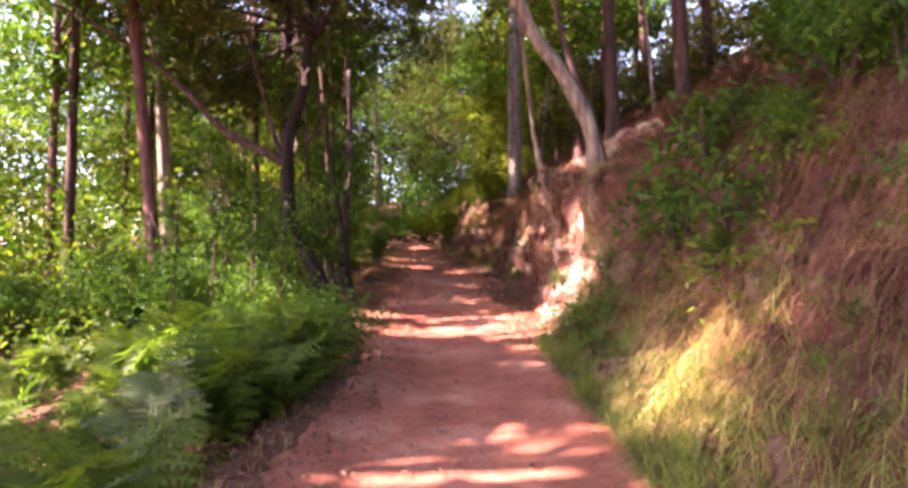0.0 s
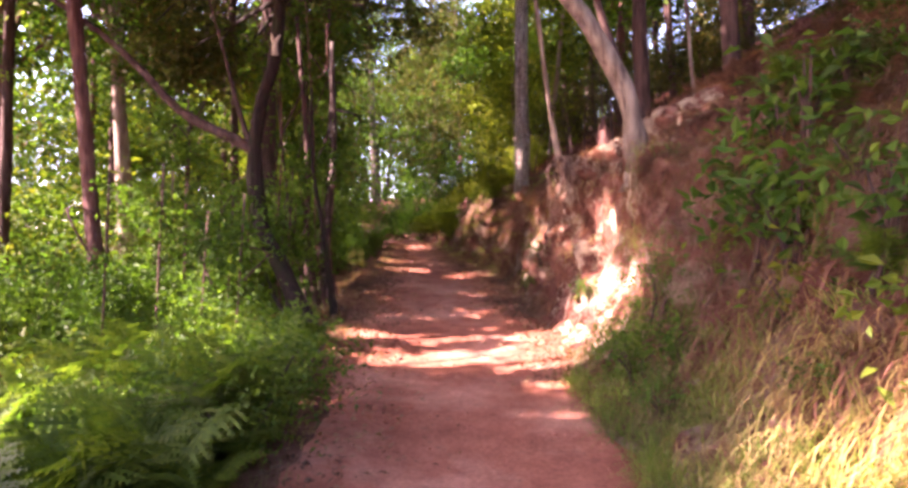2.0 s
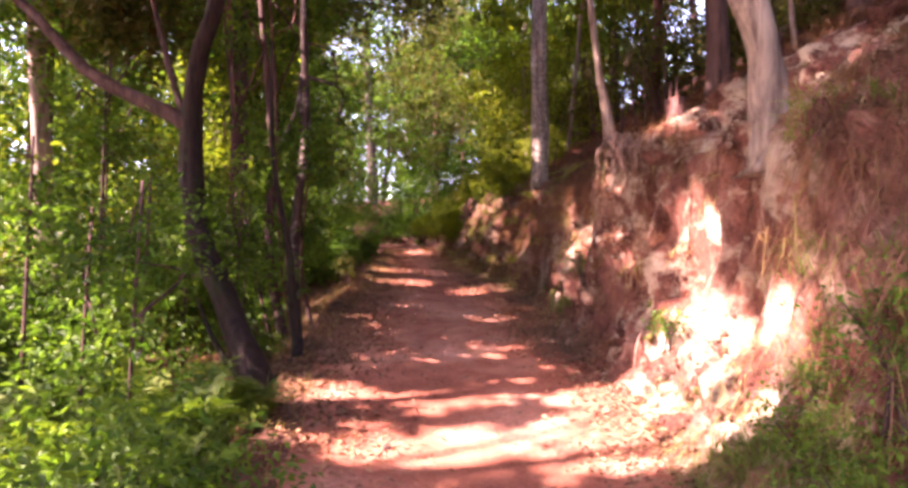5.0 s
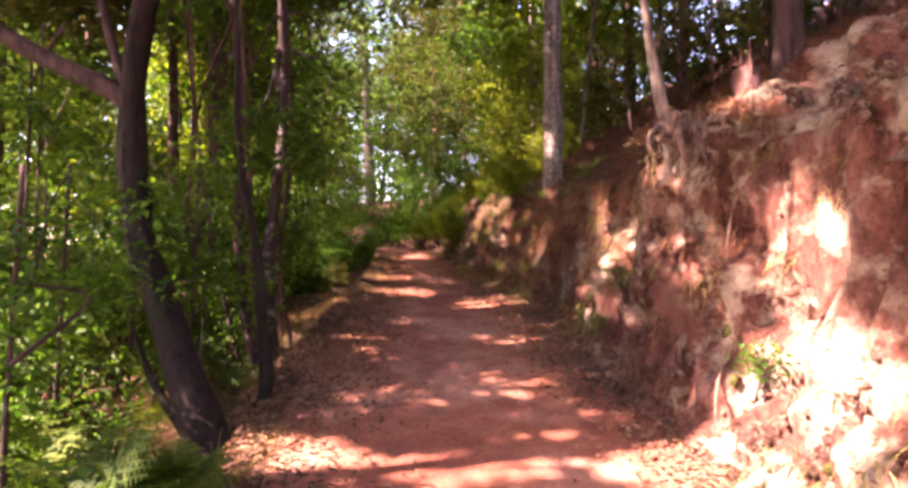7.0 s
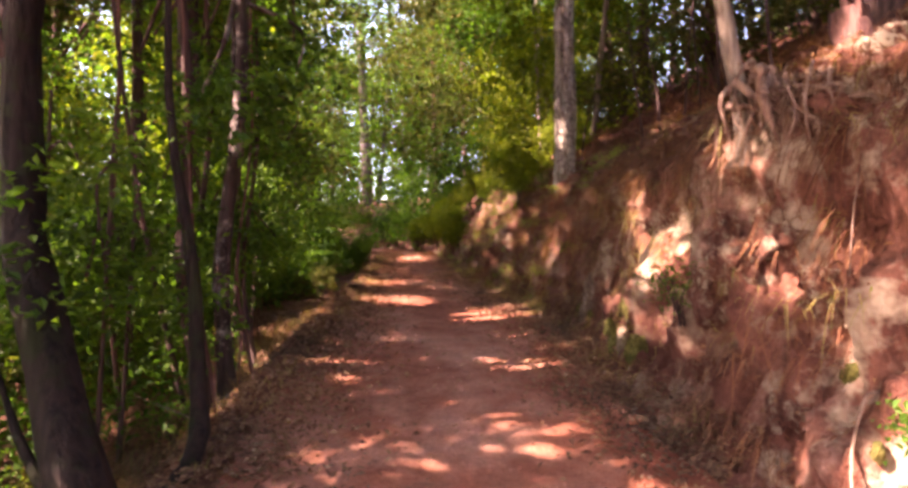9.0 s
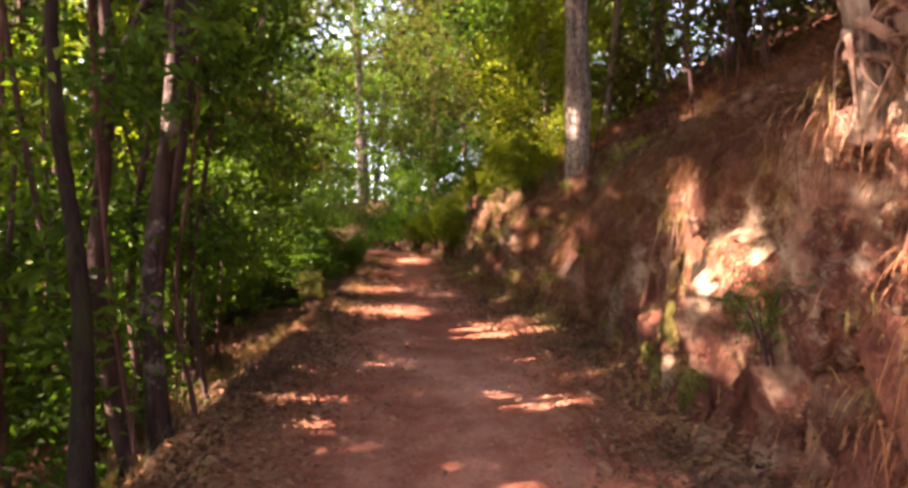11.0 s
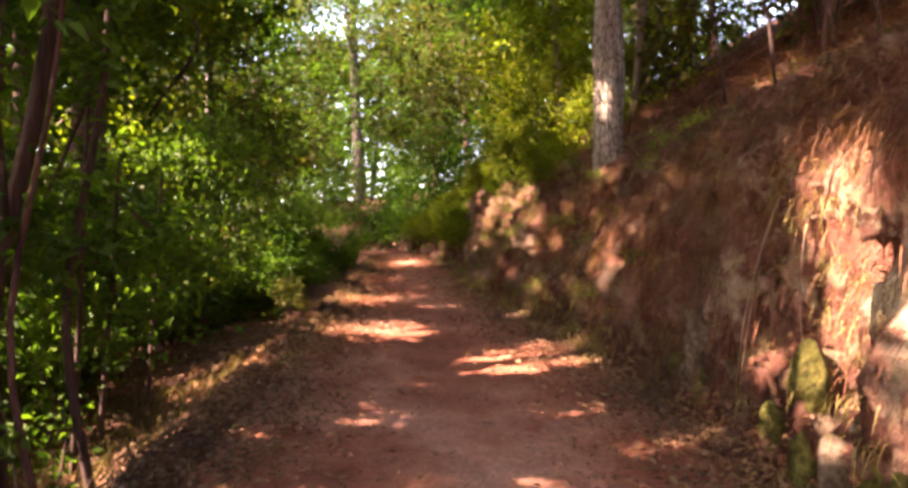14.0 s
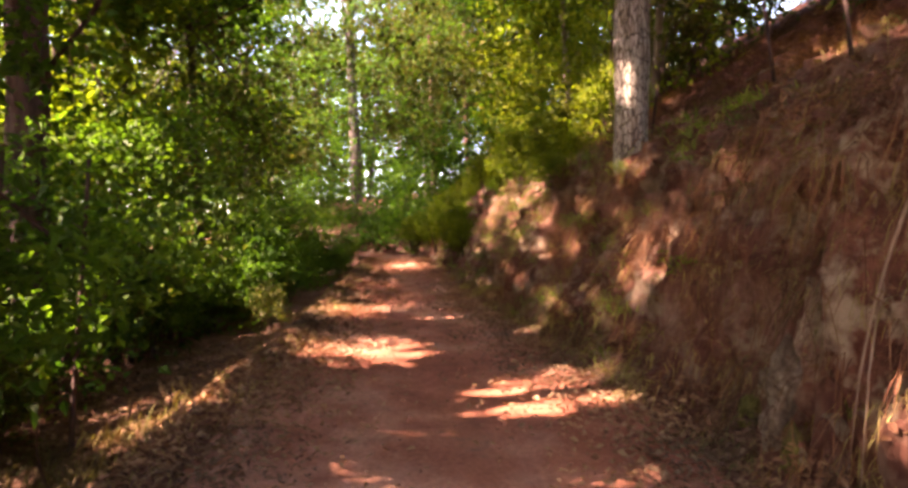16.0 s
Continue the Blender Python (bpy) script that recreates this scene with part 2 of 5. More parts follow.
def edge_r(y):
    return smooth(y, (-5, 4, 8, 9.3, 10.4, 11.5, 13, 15, 17, 20, 22, 27, 30, 33, 36, 40, 46, 60), (1.4, 1.32, 1.22, 1.4, 1.6, 1.3, 1.08, 1.25, 0.98, 0.58, 0.12, -0.42, -0.85, -1.15, -2.3, -6, -13, -31)) + 0.09 * noise.noise((y * 1.7, 9, 0)) + 0.06 * noise.noise((y * 4.6, 9, 5))


def bank_h(dx, y):
    """Height of the cutting above the path, dx to the right of the path's edge."""
    soft = float(np.interp(dx, (0, 0.3, 0.6, 1.0, 1.5, 2.2, 4, 8, 16, 60), (0, 0.14, 0.5, 1.15, 2.0, 2.75, 4.3, 7.1, 12, 26)))
    scoop = float(np.interp(dx, (0, 0.3, 0.55, 0.68, 0.75, 0.83, 1.25, 2.2, 4, 8, 16, 60), (0, 0.2, 0.58, 1.0, 1.75, 2.35, 2.7, 3.2, 4.3, 6.8, 11, 25)))
    cut = float(np.interp(dx, (0, 0.15, 0.3, 0.42, 0.55, 0.72, 0.92, 1.25, 2.2, 4, 8, 16, 60), (0, 0.07, 0.24, 0.62, 1.12, 1.66, 2.05, 2.35, 2.98, 4.05, 6.3, 10.5, 24)))
    wide = float(np.interp(dx, (0, 0.2, 0.35, 0.6, 1.0, 1.6, 2.2, 4, 8, 16, 60), (0, 0.1, 0.36, 0.85, 1.45, 2.3, 2.7, 3.8, 6.2, 10.5, 24)))
    cut += 0.5 * math.exp(-((y - 12.2) / 0.9) ** 2) * float(np.interp(dx, (0.25, 0.6, 1.4, 2.4), (0, 1, 0.8, 0)))
    shoulder = 0.4 * math.exp(-((y - 11.5) / 2.0) ** 2) * float(np.interp(dx, (1.4, 2.4, 5, 9), (0, 1, 0.8, 0)))
    cut += shoulder
    scoop += shoulder
    a = min(1, max(0, (y - 7.2) / 1.3))
    c = min(1, max(0, (y - 10.4) / 1.1))
    b = min(1, max(0, (y - 16.5) / 2.5))
    far = float(np.interp(y, (32, 37, 60), (1, 0.4, 0.25)))
    return (((soft * (1 - a) + scoop * a) * (1 - c) + cut * c) * (1 - b) + wide * b) * far


def left_h(dx, y):
    return float(np.interp(dx, (0, 0.25, 0.7, 2, 5, 12, 40, 60), (0, 0.05, -0.28, -0.5, -0.95, -1.9, -5, -6))) + 0.06 * noise.noise((dx * 0.9, y * 0.9, 1))


def land(x, y):
    l, r = edge_l(y), edge_r(y)
    if x < l:
        return path_z(y) + left_h(l - x, y)
    if x > r:
        return path_z(y) + bank_h(x - r, y)
    return path_z(y)


def fbm(p, octaves=4):
    return noise.fractal(p, 0.9, 2.1, octaves)


def part(name, bm, material, parent, label=""):
    me = bpy.data.meshes.new(name)
    bm.to_mesh(me)
    bm.free()
    me.materials.append(material)
    for p in me.polygons:
        p.use_smooth = True
    ob = new(name, me)
    ob.parent = parent
    return tagged(ob, label) if label else ob


def thing(name, at, label, category, group="", kind=""):
    e = new(name)
    e.empty_display_size = 0.1
    e.location = at
    return tagged(e, label, category, group, kind)


def mesh_from(name, verts, faces, material, smooth_on=True):
    """A mesh from arrays: verts (n, 3), faces (m, 3 or 4)."""
    me = bpy.data.meshes.new(name)
    k = faces.shape[1]
    me.vertices.add(len(verts))
    me.vertices.foreach_set("co", verts.astype(np.float32).ravel())
    me.loops.add(faces.size)
    me.loops.foreach_set("vertex_index", faces.astype(np.int32).ravel())
    me.polygons.add(len(faces))
    me.polygons.foreach_set("loop_start", np.arange(0, faces.size, k, dtype=np.int32))
    me.polygons.foreach_set("loop_total", np.full(len(faces), k, dtype=np.int32))
    me.polygons.foreach_set("use_smooth", np.full(len(faces), smooth_on))
    me.update(calc_edges=True)
    me.materials.append(material)
    return me


def grid_mesh(name, rows, material):
    """A sheet from rows of points, all of one length."""
    v = np.array(rows, float)
    n, k = v.shape[:2]
    i = (np.arange(n - 1)[:, None] * k + np.arange(k - 1)[None, :]).ravel()
    return mesh_from(name, v.reshape(-1, 3), np.stack([i, i + 1, i + k + 1, i + k], 1), material)


STATIONS = [-400, -200, -100, -60, -40, -25, -15, -10, -7] + [-5 + 0.15 * i for i in range(50)] + [2.5 + 0.06 * i for i in range(330)] + [22.3 + 0.12 * i for i in range(116)] + [37, 39, 41, 44, 48, 54, 60, 80, 120, 200, 400]
BANK_DX = [0.0] + [0.055 * i for i in range(1, 48)] + [2.65]


def path_point(y, i, n=26):
    u = i / n
    l, r = edge_l(y), edge_r(y)
    x = l + (r - l) * u
    z = path_z(y)
    if 0 < i < n and -6 < y < 40:
        w = math.sin(math.pi * u) ** 0.5
        z += w * (0.035 * fbm((x * 0.9, y * 0.7, 0)) + 0.012 * fbm((x * 5, y * 5, 4))) - 0.03 * w
        z += 0.05 * max(0, u - 0.8) / 0.2 * w + 0.05 * max(0, 0.2 - u) / 0.2 * w
    return (x, y, z)


def bank_point(y, dx):
    x, z = edge_r(y) + dx, path_z(y) + bank_h(dx, y)
    if 0 < dx < 2.6 and -6 < y < 40:
        w = min(1, dx / 0.3) * min(1, (2.65 - dx) / 0.5)
        rough_y = 1.0 if y > 6.5 else 0.8
        gully = fbm((y * 1.5, z * 0.55, 2.0), 5)
        lump = fbm((y * 3.4, x * 3.4, z * 3.4), 4)
        d = w * rough_y * (0.24 * gully + 0.17 * lump + 0.09 * fbm((y * 8, x * 8, z * 5), 3))
        crease = abs(noise.noise((y * 2.1, z * 1.0, 7.3))) + 0.6 * abs(noise.noise((y * 4.7, z * 2.6, x * 2)))
        d -= w * 0.34 * (0.28 - min(0.28, crease)) / 0.28 * (0.5 if y < 6.5 else 1.0)
        ledge = 0.10 * w * math.sin(z * 5.5 + 2.5 * noise.noise((y * 0.8, 0, z)))
        # the hollow under the stump's roots, and the dark hole far along
        for hy, hz, hr, depth in ((12.1, 2.2, 0.3, 0.30), (30.8, 2.35, 0.55, 0.8), (19.4, 2.4, 0.4, 0.3), (13.5, 2.1, 0.3, 0.2), (17.5, 2.45, 0.32, 0.38), (18.3, 2.75, 0.26, 0.34), (16.4, 2.55, 0.26, 0.3), (15.3, 2.35, 0.22, 0.26), (14.9, 1.45, 0.2, 0.22), (16.0, 1.5, 0.24, 0.26), (17.0, 1.45, 0.2, 0.2), (14.3, 1.15, 0.15, 0.2), (11.3, 1.5, 0.3, 0.25), (13.0, 1.5, 0.25, 0.25)):
            q = ((y - hy) / hr) ** 2 + ((z - hz) / hr) ** 2
            d -= depth * math.exp(-q * 1.4) * w
        x -= 0.9 * (d + ledge * 0.35)
        z += 0.45 * d
    return (x, y, z)


ground_rows = []
for y in STATIONS:
    l, r = edge_l(y), edge_r(y)
    dxs = [0, 0.12, 0.25, 0.4, 0.55, 0.7, 0.9, 1.2, 1.6, 2, 2.6, 3.3, 4, 5, 6, 8, 10, 14, 20, 30, 45, 60, 120, 400]
    ground_rows.append([(l - d, y, path_z(y) + (left_h(d, y) if d else 0) + (0.05 * fbm((d * 2, y * 2, 5)) if 0 < d < 20 else 0)) for d in reversed(dxs)])
ground = tagged(new("ground", grid_mesh("ground", ground_rows, M_FLOOR)), "shaded forest floor of leaf mould beside the path", "ground", kind="structure")
hill_rows = []
for y in STATIONS:
    r = edge_r(y)
    dxs = [2.65, 2.8, 3, 3.25, 3.5, 3.8, 4.1, 4.5, 5, 5.5, 6.2, 7, 8, 10, 13, 17, 25, 40, 60, 120, 400]
    hill_rows.append([(r + d, y, path_z(y) + bank_h(d, y) + (0.16 * fbm((d * 1.1, y * 1.1, 5)) if 2.65 < d < 30 else 0)) for d in dxs])
hillside = tagged(new("hillside", grid_mesh("hillside", hill_rows, M_HILL)), "steep reddish hillside above the cut bank", "hillside", kind="structure")
footpath = tagged(new("footpath", grid_mesh("footpath", [[path_point(y, i) for i in range(27)] for y in STATIONS], M_PATH)), "trodden red dirt footpath dappled with sun", "path", kind="structure")
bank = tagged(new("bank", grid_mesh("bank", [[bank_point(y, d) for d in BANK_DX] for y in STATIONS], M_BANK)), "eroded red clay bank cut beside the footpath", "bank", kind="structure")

# places on path and bank that the sun reaches: x, y, z, half width, half length
GAPS += [
    (0.2, 9.45, 0.2, 1.9, 0.56), (1.0, 9.45, 0.25, 1.2, 0.68), (1.1, 8.1, 0.2, 0.45, 0.25), (-0.6, 10.5, 0.3, 1.3, 0.34), (1.1, 10.5, 0.32, 0.5, 0.3), (1.75, 9.8, 0.7, 0.6, 0.6), (1.85, 9.3, 1.4, 0.6, 0.7), (2.0, 10.5, 1.2, 0.7, 0.8), (2.3, 10.6, 1.9, 0.5, 0.6), (1.75, 10.9, 0.6, 0.5, 0.5), (2.0, 11.6, 1.6, 0.4, 0.3),
    (-0.1, 4.1, 0.05, 1.1, 0.32), (0.9, 4.75, 0.05, 0.8, 0.36), (0.9, 7.2, 0.15, 0.35, 0.12), (1.8, 4.8, 0.6, 0.9, 0.7), (2.0, 8.9, 1.0, 0.5, 0.45), (2.15, 8.8, 1.5, 0.4, 0.45), (1.7, 9.0, 0.6, 0.5, 0.45), (2.1, 10.2, 0.8, 0.8, 0.7), (2.3, 10.8, 1.6, 0.7, 0.6), (1.5, 14.8, 1.35, 0.3, 0.35), (1.6, 24.5, 2.4, 0.7, 0.8), (1.4, 21.0, 1.8, 0.5, 0.5), (0.6, 19.6, 1.0, 0.4, 0.25), (-2.6, 16.2, 0.5, 0.4, 0.3), (-2.9, 17.4, 0.6, 0.35, 0.25), (-2.6, 14.9, 0.4, 0.3, 0.2), (1.2, 15.0, 0.75, 0.35, 0.15), (1.2, 15.5, 0.85, 0.3, 0.15), (-3.0, 17.0, 0.4, 0.5, 0.3), (-3.4, 16.2, 0.35, 0.5, 0.35), (-2.9, 15.4, 0.35, 0.4, 0.3), (-3.6, 17.8, 0.4, 0.4, 0.3), (-2.3, 16.7, 0.7, 0.4, 0.25), (-2.5, 15.6, 0.55, 0.3, 0.2), (1.75, 12.1, 2.6, 0.3, 0.4),
    (1.2, 24, 2.8, 1.4, 1.2), (0.8, 27, 3.2, 1.5, 1.5), (0.3, 31, 3.5, 1.5, 1.6), (2.2, 23, 5, 1.4, 1.2), (1.6, 28, 6, 2.0, 2.0), (0.9, 22, 1.9, 0.2, 0.15), (0.5, 24.5, 2, 0.4, 0.5),
    (-5, 21, 3, 1.3, 1.3), (-6, 25, 4, 1.8, 1.8), (-4.5, 28, 4, 1.5, 1.8), (-7.5, 22, 6, 1.8, 1.8), (-5.5, 18, 4.5, 0.9, 0.9), (-3.4, 22, 2.2, 0.8, 1.0), (-4.2, 24.5, 2.6, 1.0, 1.2),
    (-1.3, 10.8, 0.35, 0.5, 0.16), (0.5, 11.0, 0.35, 0.6, 0.10), (0.3, 14.3, 0.62, 0.5, 0.14), (0.1, 16.6, 0.8, 0.5, 0.07), (0.3, 17.05, 0.82, 0.85, 0.42), (0.75, 17.5, 0.85, 0.5, 0.35),
    (-0.9, 15.4, 0.7, 0.4, 0.05), (-0.6, 16.3, 0.78, 0.4, 0.06), (-0.9, 15.65, 0.7, 0.35, 0.04), (0.6, 14.2, 0.6, 0.55, 0.2), (-1.7, 14.2, 0.55, 0.3, 0.12),
    (1.5, 10.3, 0.4, 0.8, 0.9), (1.4, 9.8, 0.25, 1.0, 0.55), (1.5, 14.3, 1.3, 0.8, 0.65), (1.6, 13.7, 1.5, 0.8, 0.8), (2.0, 20.2, 4.2, 0.4, 0.4), (-2.9, 15.6, 0.4, 0.35, 0.25), (-3.3, 15.3, 1.2, 0.5, 0.4), (-3.4, 17.0, 1.2, 0.5, 0.4), (-4.2, 21.2, 2.2, 0.8, 0.7), (-4.4, 16.4, 2.4, 0.6, 0.5), (-3.6, 13, 1.6, 0.5, 0.5), (-2.3, 14.4, 0.4, 0.3, 0.3), (-2.0, 4.2, 0.4, 0.2, 0.15),  (1.5, 15.5, 0.9, 0.2, 0.15), (1.45, 14.0, 1.0, 0.2, 0.2), (1.85, 14.4, 2.4, 0.4, 0.3), (1.75, 14.1, 1.95, 0.7, 0.7), (-3.3, 10.3, 0.5, 0.6, 0.5), (-3.9, 11.0, 0.9, 0.6, 0.5), (-5.0, 14.0, 0.3, 0.8, 0.7), (-4.2, 12.8, 0.4, 0.6, 0.5), (0.5, 15.6, 0.72, 0.5, 0.1), (0.9, 14.9, 0.7, 0.45, 0.12), (1.9, 14.6, 2.4, 0.35, 0.35), (2.6, 11.8, 3.1, 0.7, 0.45), (3.3, 10.2, 3.4, 0.8, 0.4), (2.4, 13.0, 3.0, 0.5, 0.35), (3.2, 17.8, 4.0, 0.6, 0.5),
    (1.9, 19.8, 3.0, 0.35, 0.5), (1.4, 21.5, 2.2, 0.4, 0.6), (0.3, 23.5, 1.3, 0.3, 0.4), (-0.6, 21, 1.0, 0.6, 0.15), (-1, 24, 1.1, 0.6, 0.18), (-1.7, 30.5, 1.4, 0.9, 0.8),
    (-3.0, 4.4, 0.8, 0.4, 0.3), (-2.3, 7.7, 0.8, 0.7, 0.6), (-4.4, 6.2, 1.0, 0.4, 0.3), (-7.0, 11, 1.2, 0.7, 0.5), (-2.7, 9.4, 0.7, 0.7, 0.5), (-9, 13, 1.5, 1.2, 0.9), (-10, 17, 2.5, 1.2, 0.9), (-8, 15, 4, 0.9, 0.7), (-4.5, 14.5, 2, 0.6, 0.6), (-4.5, 22, 2, 1.2, 1.2), (-3.4, 26, 1.6, 0.8, 0.9),
]
flecks = random.Random(12)
for k in range(64):  # small flecks on the path
    y = flecks.uniform(3.0, 32)
    x = flecks.uniform(edge_l(y), edge_r(y))
    if (14 < y < 18 and x < 0) or (17.5 < y < 20.5 and x < -0.4):
        continue
    GAPS.append((x, y, path_z(y), flecks.uniform(0.1, 0.36), flecks.uniform(0.015, 0.06)))
for k in range(22):  # on the leaves beside it
    y = flecks.uniform(9, 22)
    gap = (edge_l(y) - flecks.uniform(0.7, 4.5), y, path_z(y) + flecks.uniform(0.0, 3.6), flecks.uniform(0.25, 0.55), flecks.uniform(0.2, 0.45))
    if 14 < y < 20.5 and gap[0] + 1.14 * (gap[2] - path_z(y)) > edge_l(y) - 0.3:
        continue
    GAPS.append(gap)
for k in range(24):  # on the brush under the forked tree
    y = flecks.uniform(9.5, 14)
    gap = (flecks.uniform(-4.8, -2.4), y, path_z(y) + flecks.uniform(-0.2, 2.2), flecks.uniform(0.25, 0.5), flecks.uniform(0.2, 0.4))
    if 10.4 < y < 12.8 and gap[0] > -3.9:
        continue
    GAPS.append(gap)
for k in range(30):  # and on the bank
    y = flecks.uniform(9, 24)
    d = flecks.uniform(0.1, 3.5)
    if 11.3 < y < 13.5 and d < 0.9:
        continue
    GAPS.append((edge_r(y) + d, y, path_z(y) + bank_h(d, y), flecks.uniform(0.1, 0.3), flecks.uniform(0.05, 0.2)))
for k in range(34):  # along the grassy foot of the far bank
    y = flecks.uniform(18.5, 28)
    d = flecks.uniform(0.15, 1.1)
    GAPS.append((edge_r(y) + d, y, path_z(y) + bank_h(d, y), flecks.uniform(0.15, 0.35), flecks.uniform(0.12, 0.32)))
SHADOW_Y = SUN_TO.y / SUN_TO.z
SHADOW_X = SUN_TO.x / SUN_TO.z


def crosses(gap, p):
    """Whether the sunbeam through a gap passes the point p."""
    gx, gy, gz, rx, ry = gap
    h = p[2] - gz
    return ((p[0] - SHADOW_X * h - gx) / (rx + 0.2)) ** 2 + ((p[1] - SHADOW_Y * h - gy) / (ry + 0.2)) ** 2 < 1


SHADED = [(-2.45, 11.1, 0.6), (-2.75, 11.4, 1.2), (-3.1, 11.7, 1.7), (-3.3, 11.95, 2.1), (-3.4, 12.05, 2.7), (-3.42, 12.1, 3.3), (-5.4, 19.3, 3.0), (-5.4, 19.3, 4.2), (-5.4, 19.3, 5.4)]
GAPS = [g for g in GAPS if g[0] > -1.6 or not any(crosses(g, p) for p in SHADED)]


def shading(p):
    """Which of the points p (n, 3) would shade one of the sunlit places."""
    out = np.zeros(len(p), bool)
    for gx, gy, gz, rx, ry in GAPS:
        h = p[:, 2] - gz
        u, v = p[:, 0] - SHADOW_X * h, p[:, 1] - SHADOW_Y * h
        near = (h > 0.5) & (np.abs(u - gx) < rx * 1.6) & (np.abs(v - gy) < ry * 1.6 + 0.1)
        q = ((u - gx) / rx) ** 2 + ((v - gy) / (ry + 0.05)) ** 2
        q += (0.40 if ry < 0.4 or gx < 1.2 else 0.75) * np.sin(u * 4.3 + gy * 7) * np.sin(v * 13.0 + u * 2.0) + 0.25 * np.sin(u * 9.7 - v * 21.0) + 0.06
        out |= near & (q < 1)
    return out


# ---- plants ----
def leaf_cloud(name, centres, spread, per, size, material, rng, flat=0.5, aspect=0.5, origin=None):
    """Leaves in small sprays round the centres, each a folded diamond blade."""
    c = np.repeat(np.array(centres, float), per, 0)
    n = len(c)
    p = c + np.clip(rng.normal(0, 1, (n, 3)), -1.6, 1.6) * np.array([spread, spread, spread * 0.6])
    tight = np.arange(n) % 10 < 7  # most leaves sit in flat sprays at the twigs' ends, ten or so to a spray
    lead = np.arange(n) // 10 * 10
    p[tight] = p[lead[tight]] + np.clip(rng.normal(0, 1, (int(tight.sum()), 3)), -1.7, 1.7) * np.array([1.0, 1.0, 0.4]) * max(size * 0.95, spread * 0.26)
    if origin is not None:  # the canopy is open where the sun comes through
        p = p[~shading(p + np.array(origin))]
        n = len(p)
    a = rng.uniform(0, 2 * math.pi, n)
    tilt = rng.normal(-0.25, 0.5, n)
    d = np.stack([np.cos(a) * np.cos(tilt), np.sin(a) * np.cos(tilt), np.sin(tilt)], 1)
    up = rng.normal(0, 1, (n, 3)) * flat + np.array([0, 0, 1.0])
    side = np.cross(d, up)
    side /= np.linalg.norm(side, axis=1)[:, None] + 1e-9
    nor = np.cross(side, d)
    s = (size * rng.uniform(0.6, 1.35, n))[:, None]
    fold = rng.uniform(0.05, 0.22, n)[:, None]
    w = s * aspect * 0.5
    v = np.stack([p, p + d * s * 0.45 + side * w + nor * fold * s, p + d * s - nor * s * 0.12, p + d * s * 0.45 - side * w + nor * fold * s], 1).reshape(-1, 3)
    i = np.arange(n)[:, None] * 4
    f = np.concatenate([i + np.array([[0, 2, 1]]), i + np.array([[0, 3, 2]])], 0)
    return mesh_from(name, v, f, material, False)


def curve_points(pts, n):
    """A smooth line through the points."""
    pts = [Vector(p) for p in pts]
    out = []
    ext = [pts[0] * 2 - pts[1]] + pts + [pts[-1] * 2 - pts[-2]]
    for k in range(n + 1):
        u = k / n * (len(pts) - 1)
        i = min(int(u), len(pts) - 2)
        t = u - i
        a, b, c, d = ext[i:i + 4]
        out.append(0.5 * ((2 * b) + (c - a) * t + (2 * a - 5 * b + 4 * c - d) * t * t + (3 * b - a - 3 * c + d) * t ** 3))
    return out


def tube(bm, pts, r0, r1, sides=9, n=14, rough=0.12, flare=0.0, seed=0.0):
    """A round, uneven, tapering stem."""
    line = curve_points(pts, n)
    rings = []
    for k, p in enumerate(line):
        t = k / n
        way = (line[min(k + 1, n)] - line[max(k - 1, 0)]).normalized()
        a = way.cross(Vector((0.31, 0.9, 0.2))).normalized()
        b = way.cross(a)
        r = r0 + (r1 - r0) * t + flare * r0 * math.exp(-t * n * 0.55)
        ring = []
        for s in range(sides):
            th = 2 * math.pi * s / sides
            e = 1 + rough * noise.noise((math.cos(th) * 1.7 + seed, math.sin(th) * 1.7, k * 0.55 + seed)) * 2 + (flare * 0.5 * math.sin(th * 4 + seed) * math.exp(-t * n * 0.7))
            ring.append(bm.verts.new(p + (a * math.cos(th) + b * math.sin(th)) * r * e))
        rings.append(ring)
    for k in range(n):
        for s in range(sides):
            bm.faces.new((rings[k][s], rings[k][(s + 1) % sides], rings[k + 1][(s + 1) % sides], rings[k + 1][s]))
    bm.faces.new(rings[-1])
    bm.faces.new(rings[0][::-1])


def stem(name, parent, pts, r0, r1, material, label="", **kw):
    bm = bmesh.new()
    tube(bm, pts, r0, r1, **kw)
    return part(name, bm, material, parent, label)


def crown_centres(rng, middle, radii, count, lower=-1.0):
    """Uneven clumps of twigs filling a rough ellipsoid, more towards its outside."""
    out = []
    while len(out) < count:
        q = rng.normal(0, 1, 3)
        q /= np.linalg.norm(q)
        k = rng.uniform(0.15, 1.0) ** 0.5 * (0.75 + 0.5 * noise.noise(Vector(q) * 1.6 + Vector(middle)))
        if q[2] * k < lower:
            continue
        p = (middle[0] + q[0] * k * radii[0], middle[1] + q[1] * k * radii[1], middle[2] + q[2] * k * radii[2])
        out.append(p)
    return out


def ground_z(x, y):
    """Height of the bank's rough surface below or above a place."""
    p = min((bank_point(y, d) for d in BANK_DX), key=lambda q: abs(q[0] - x))
    return p[2]


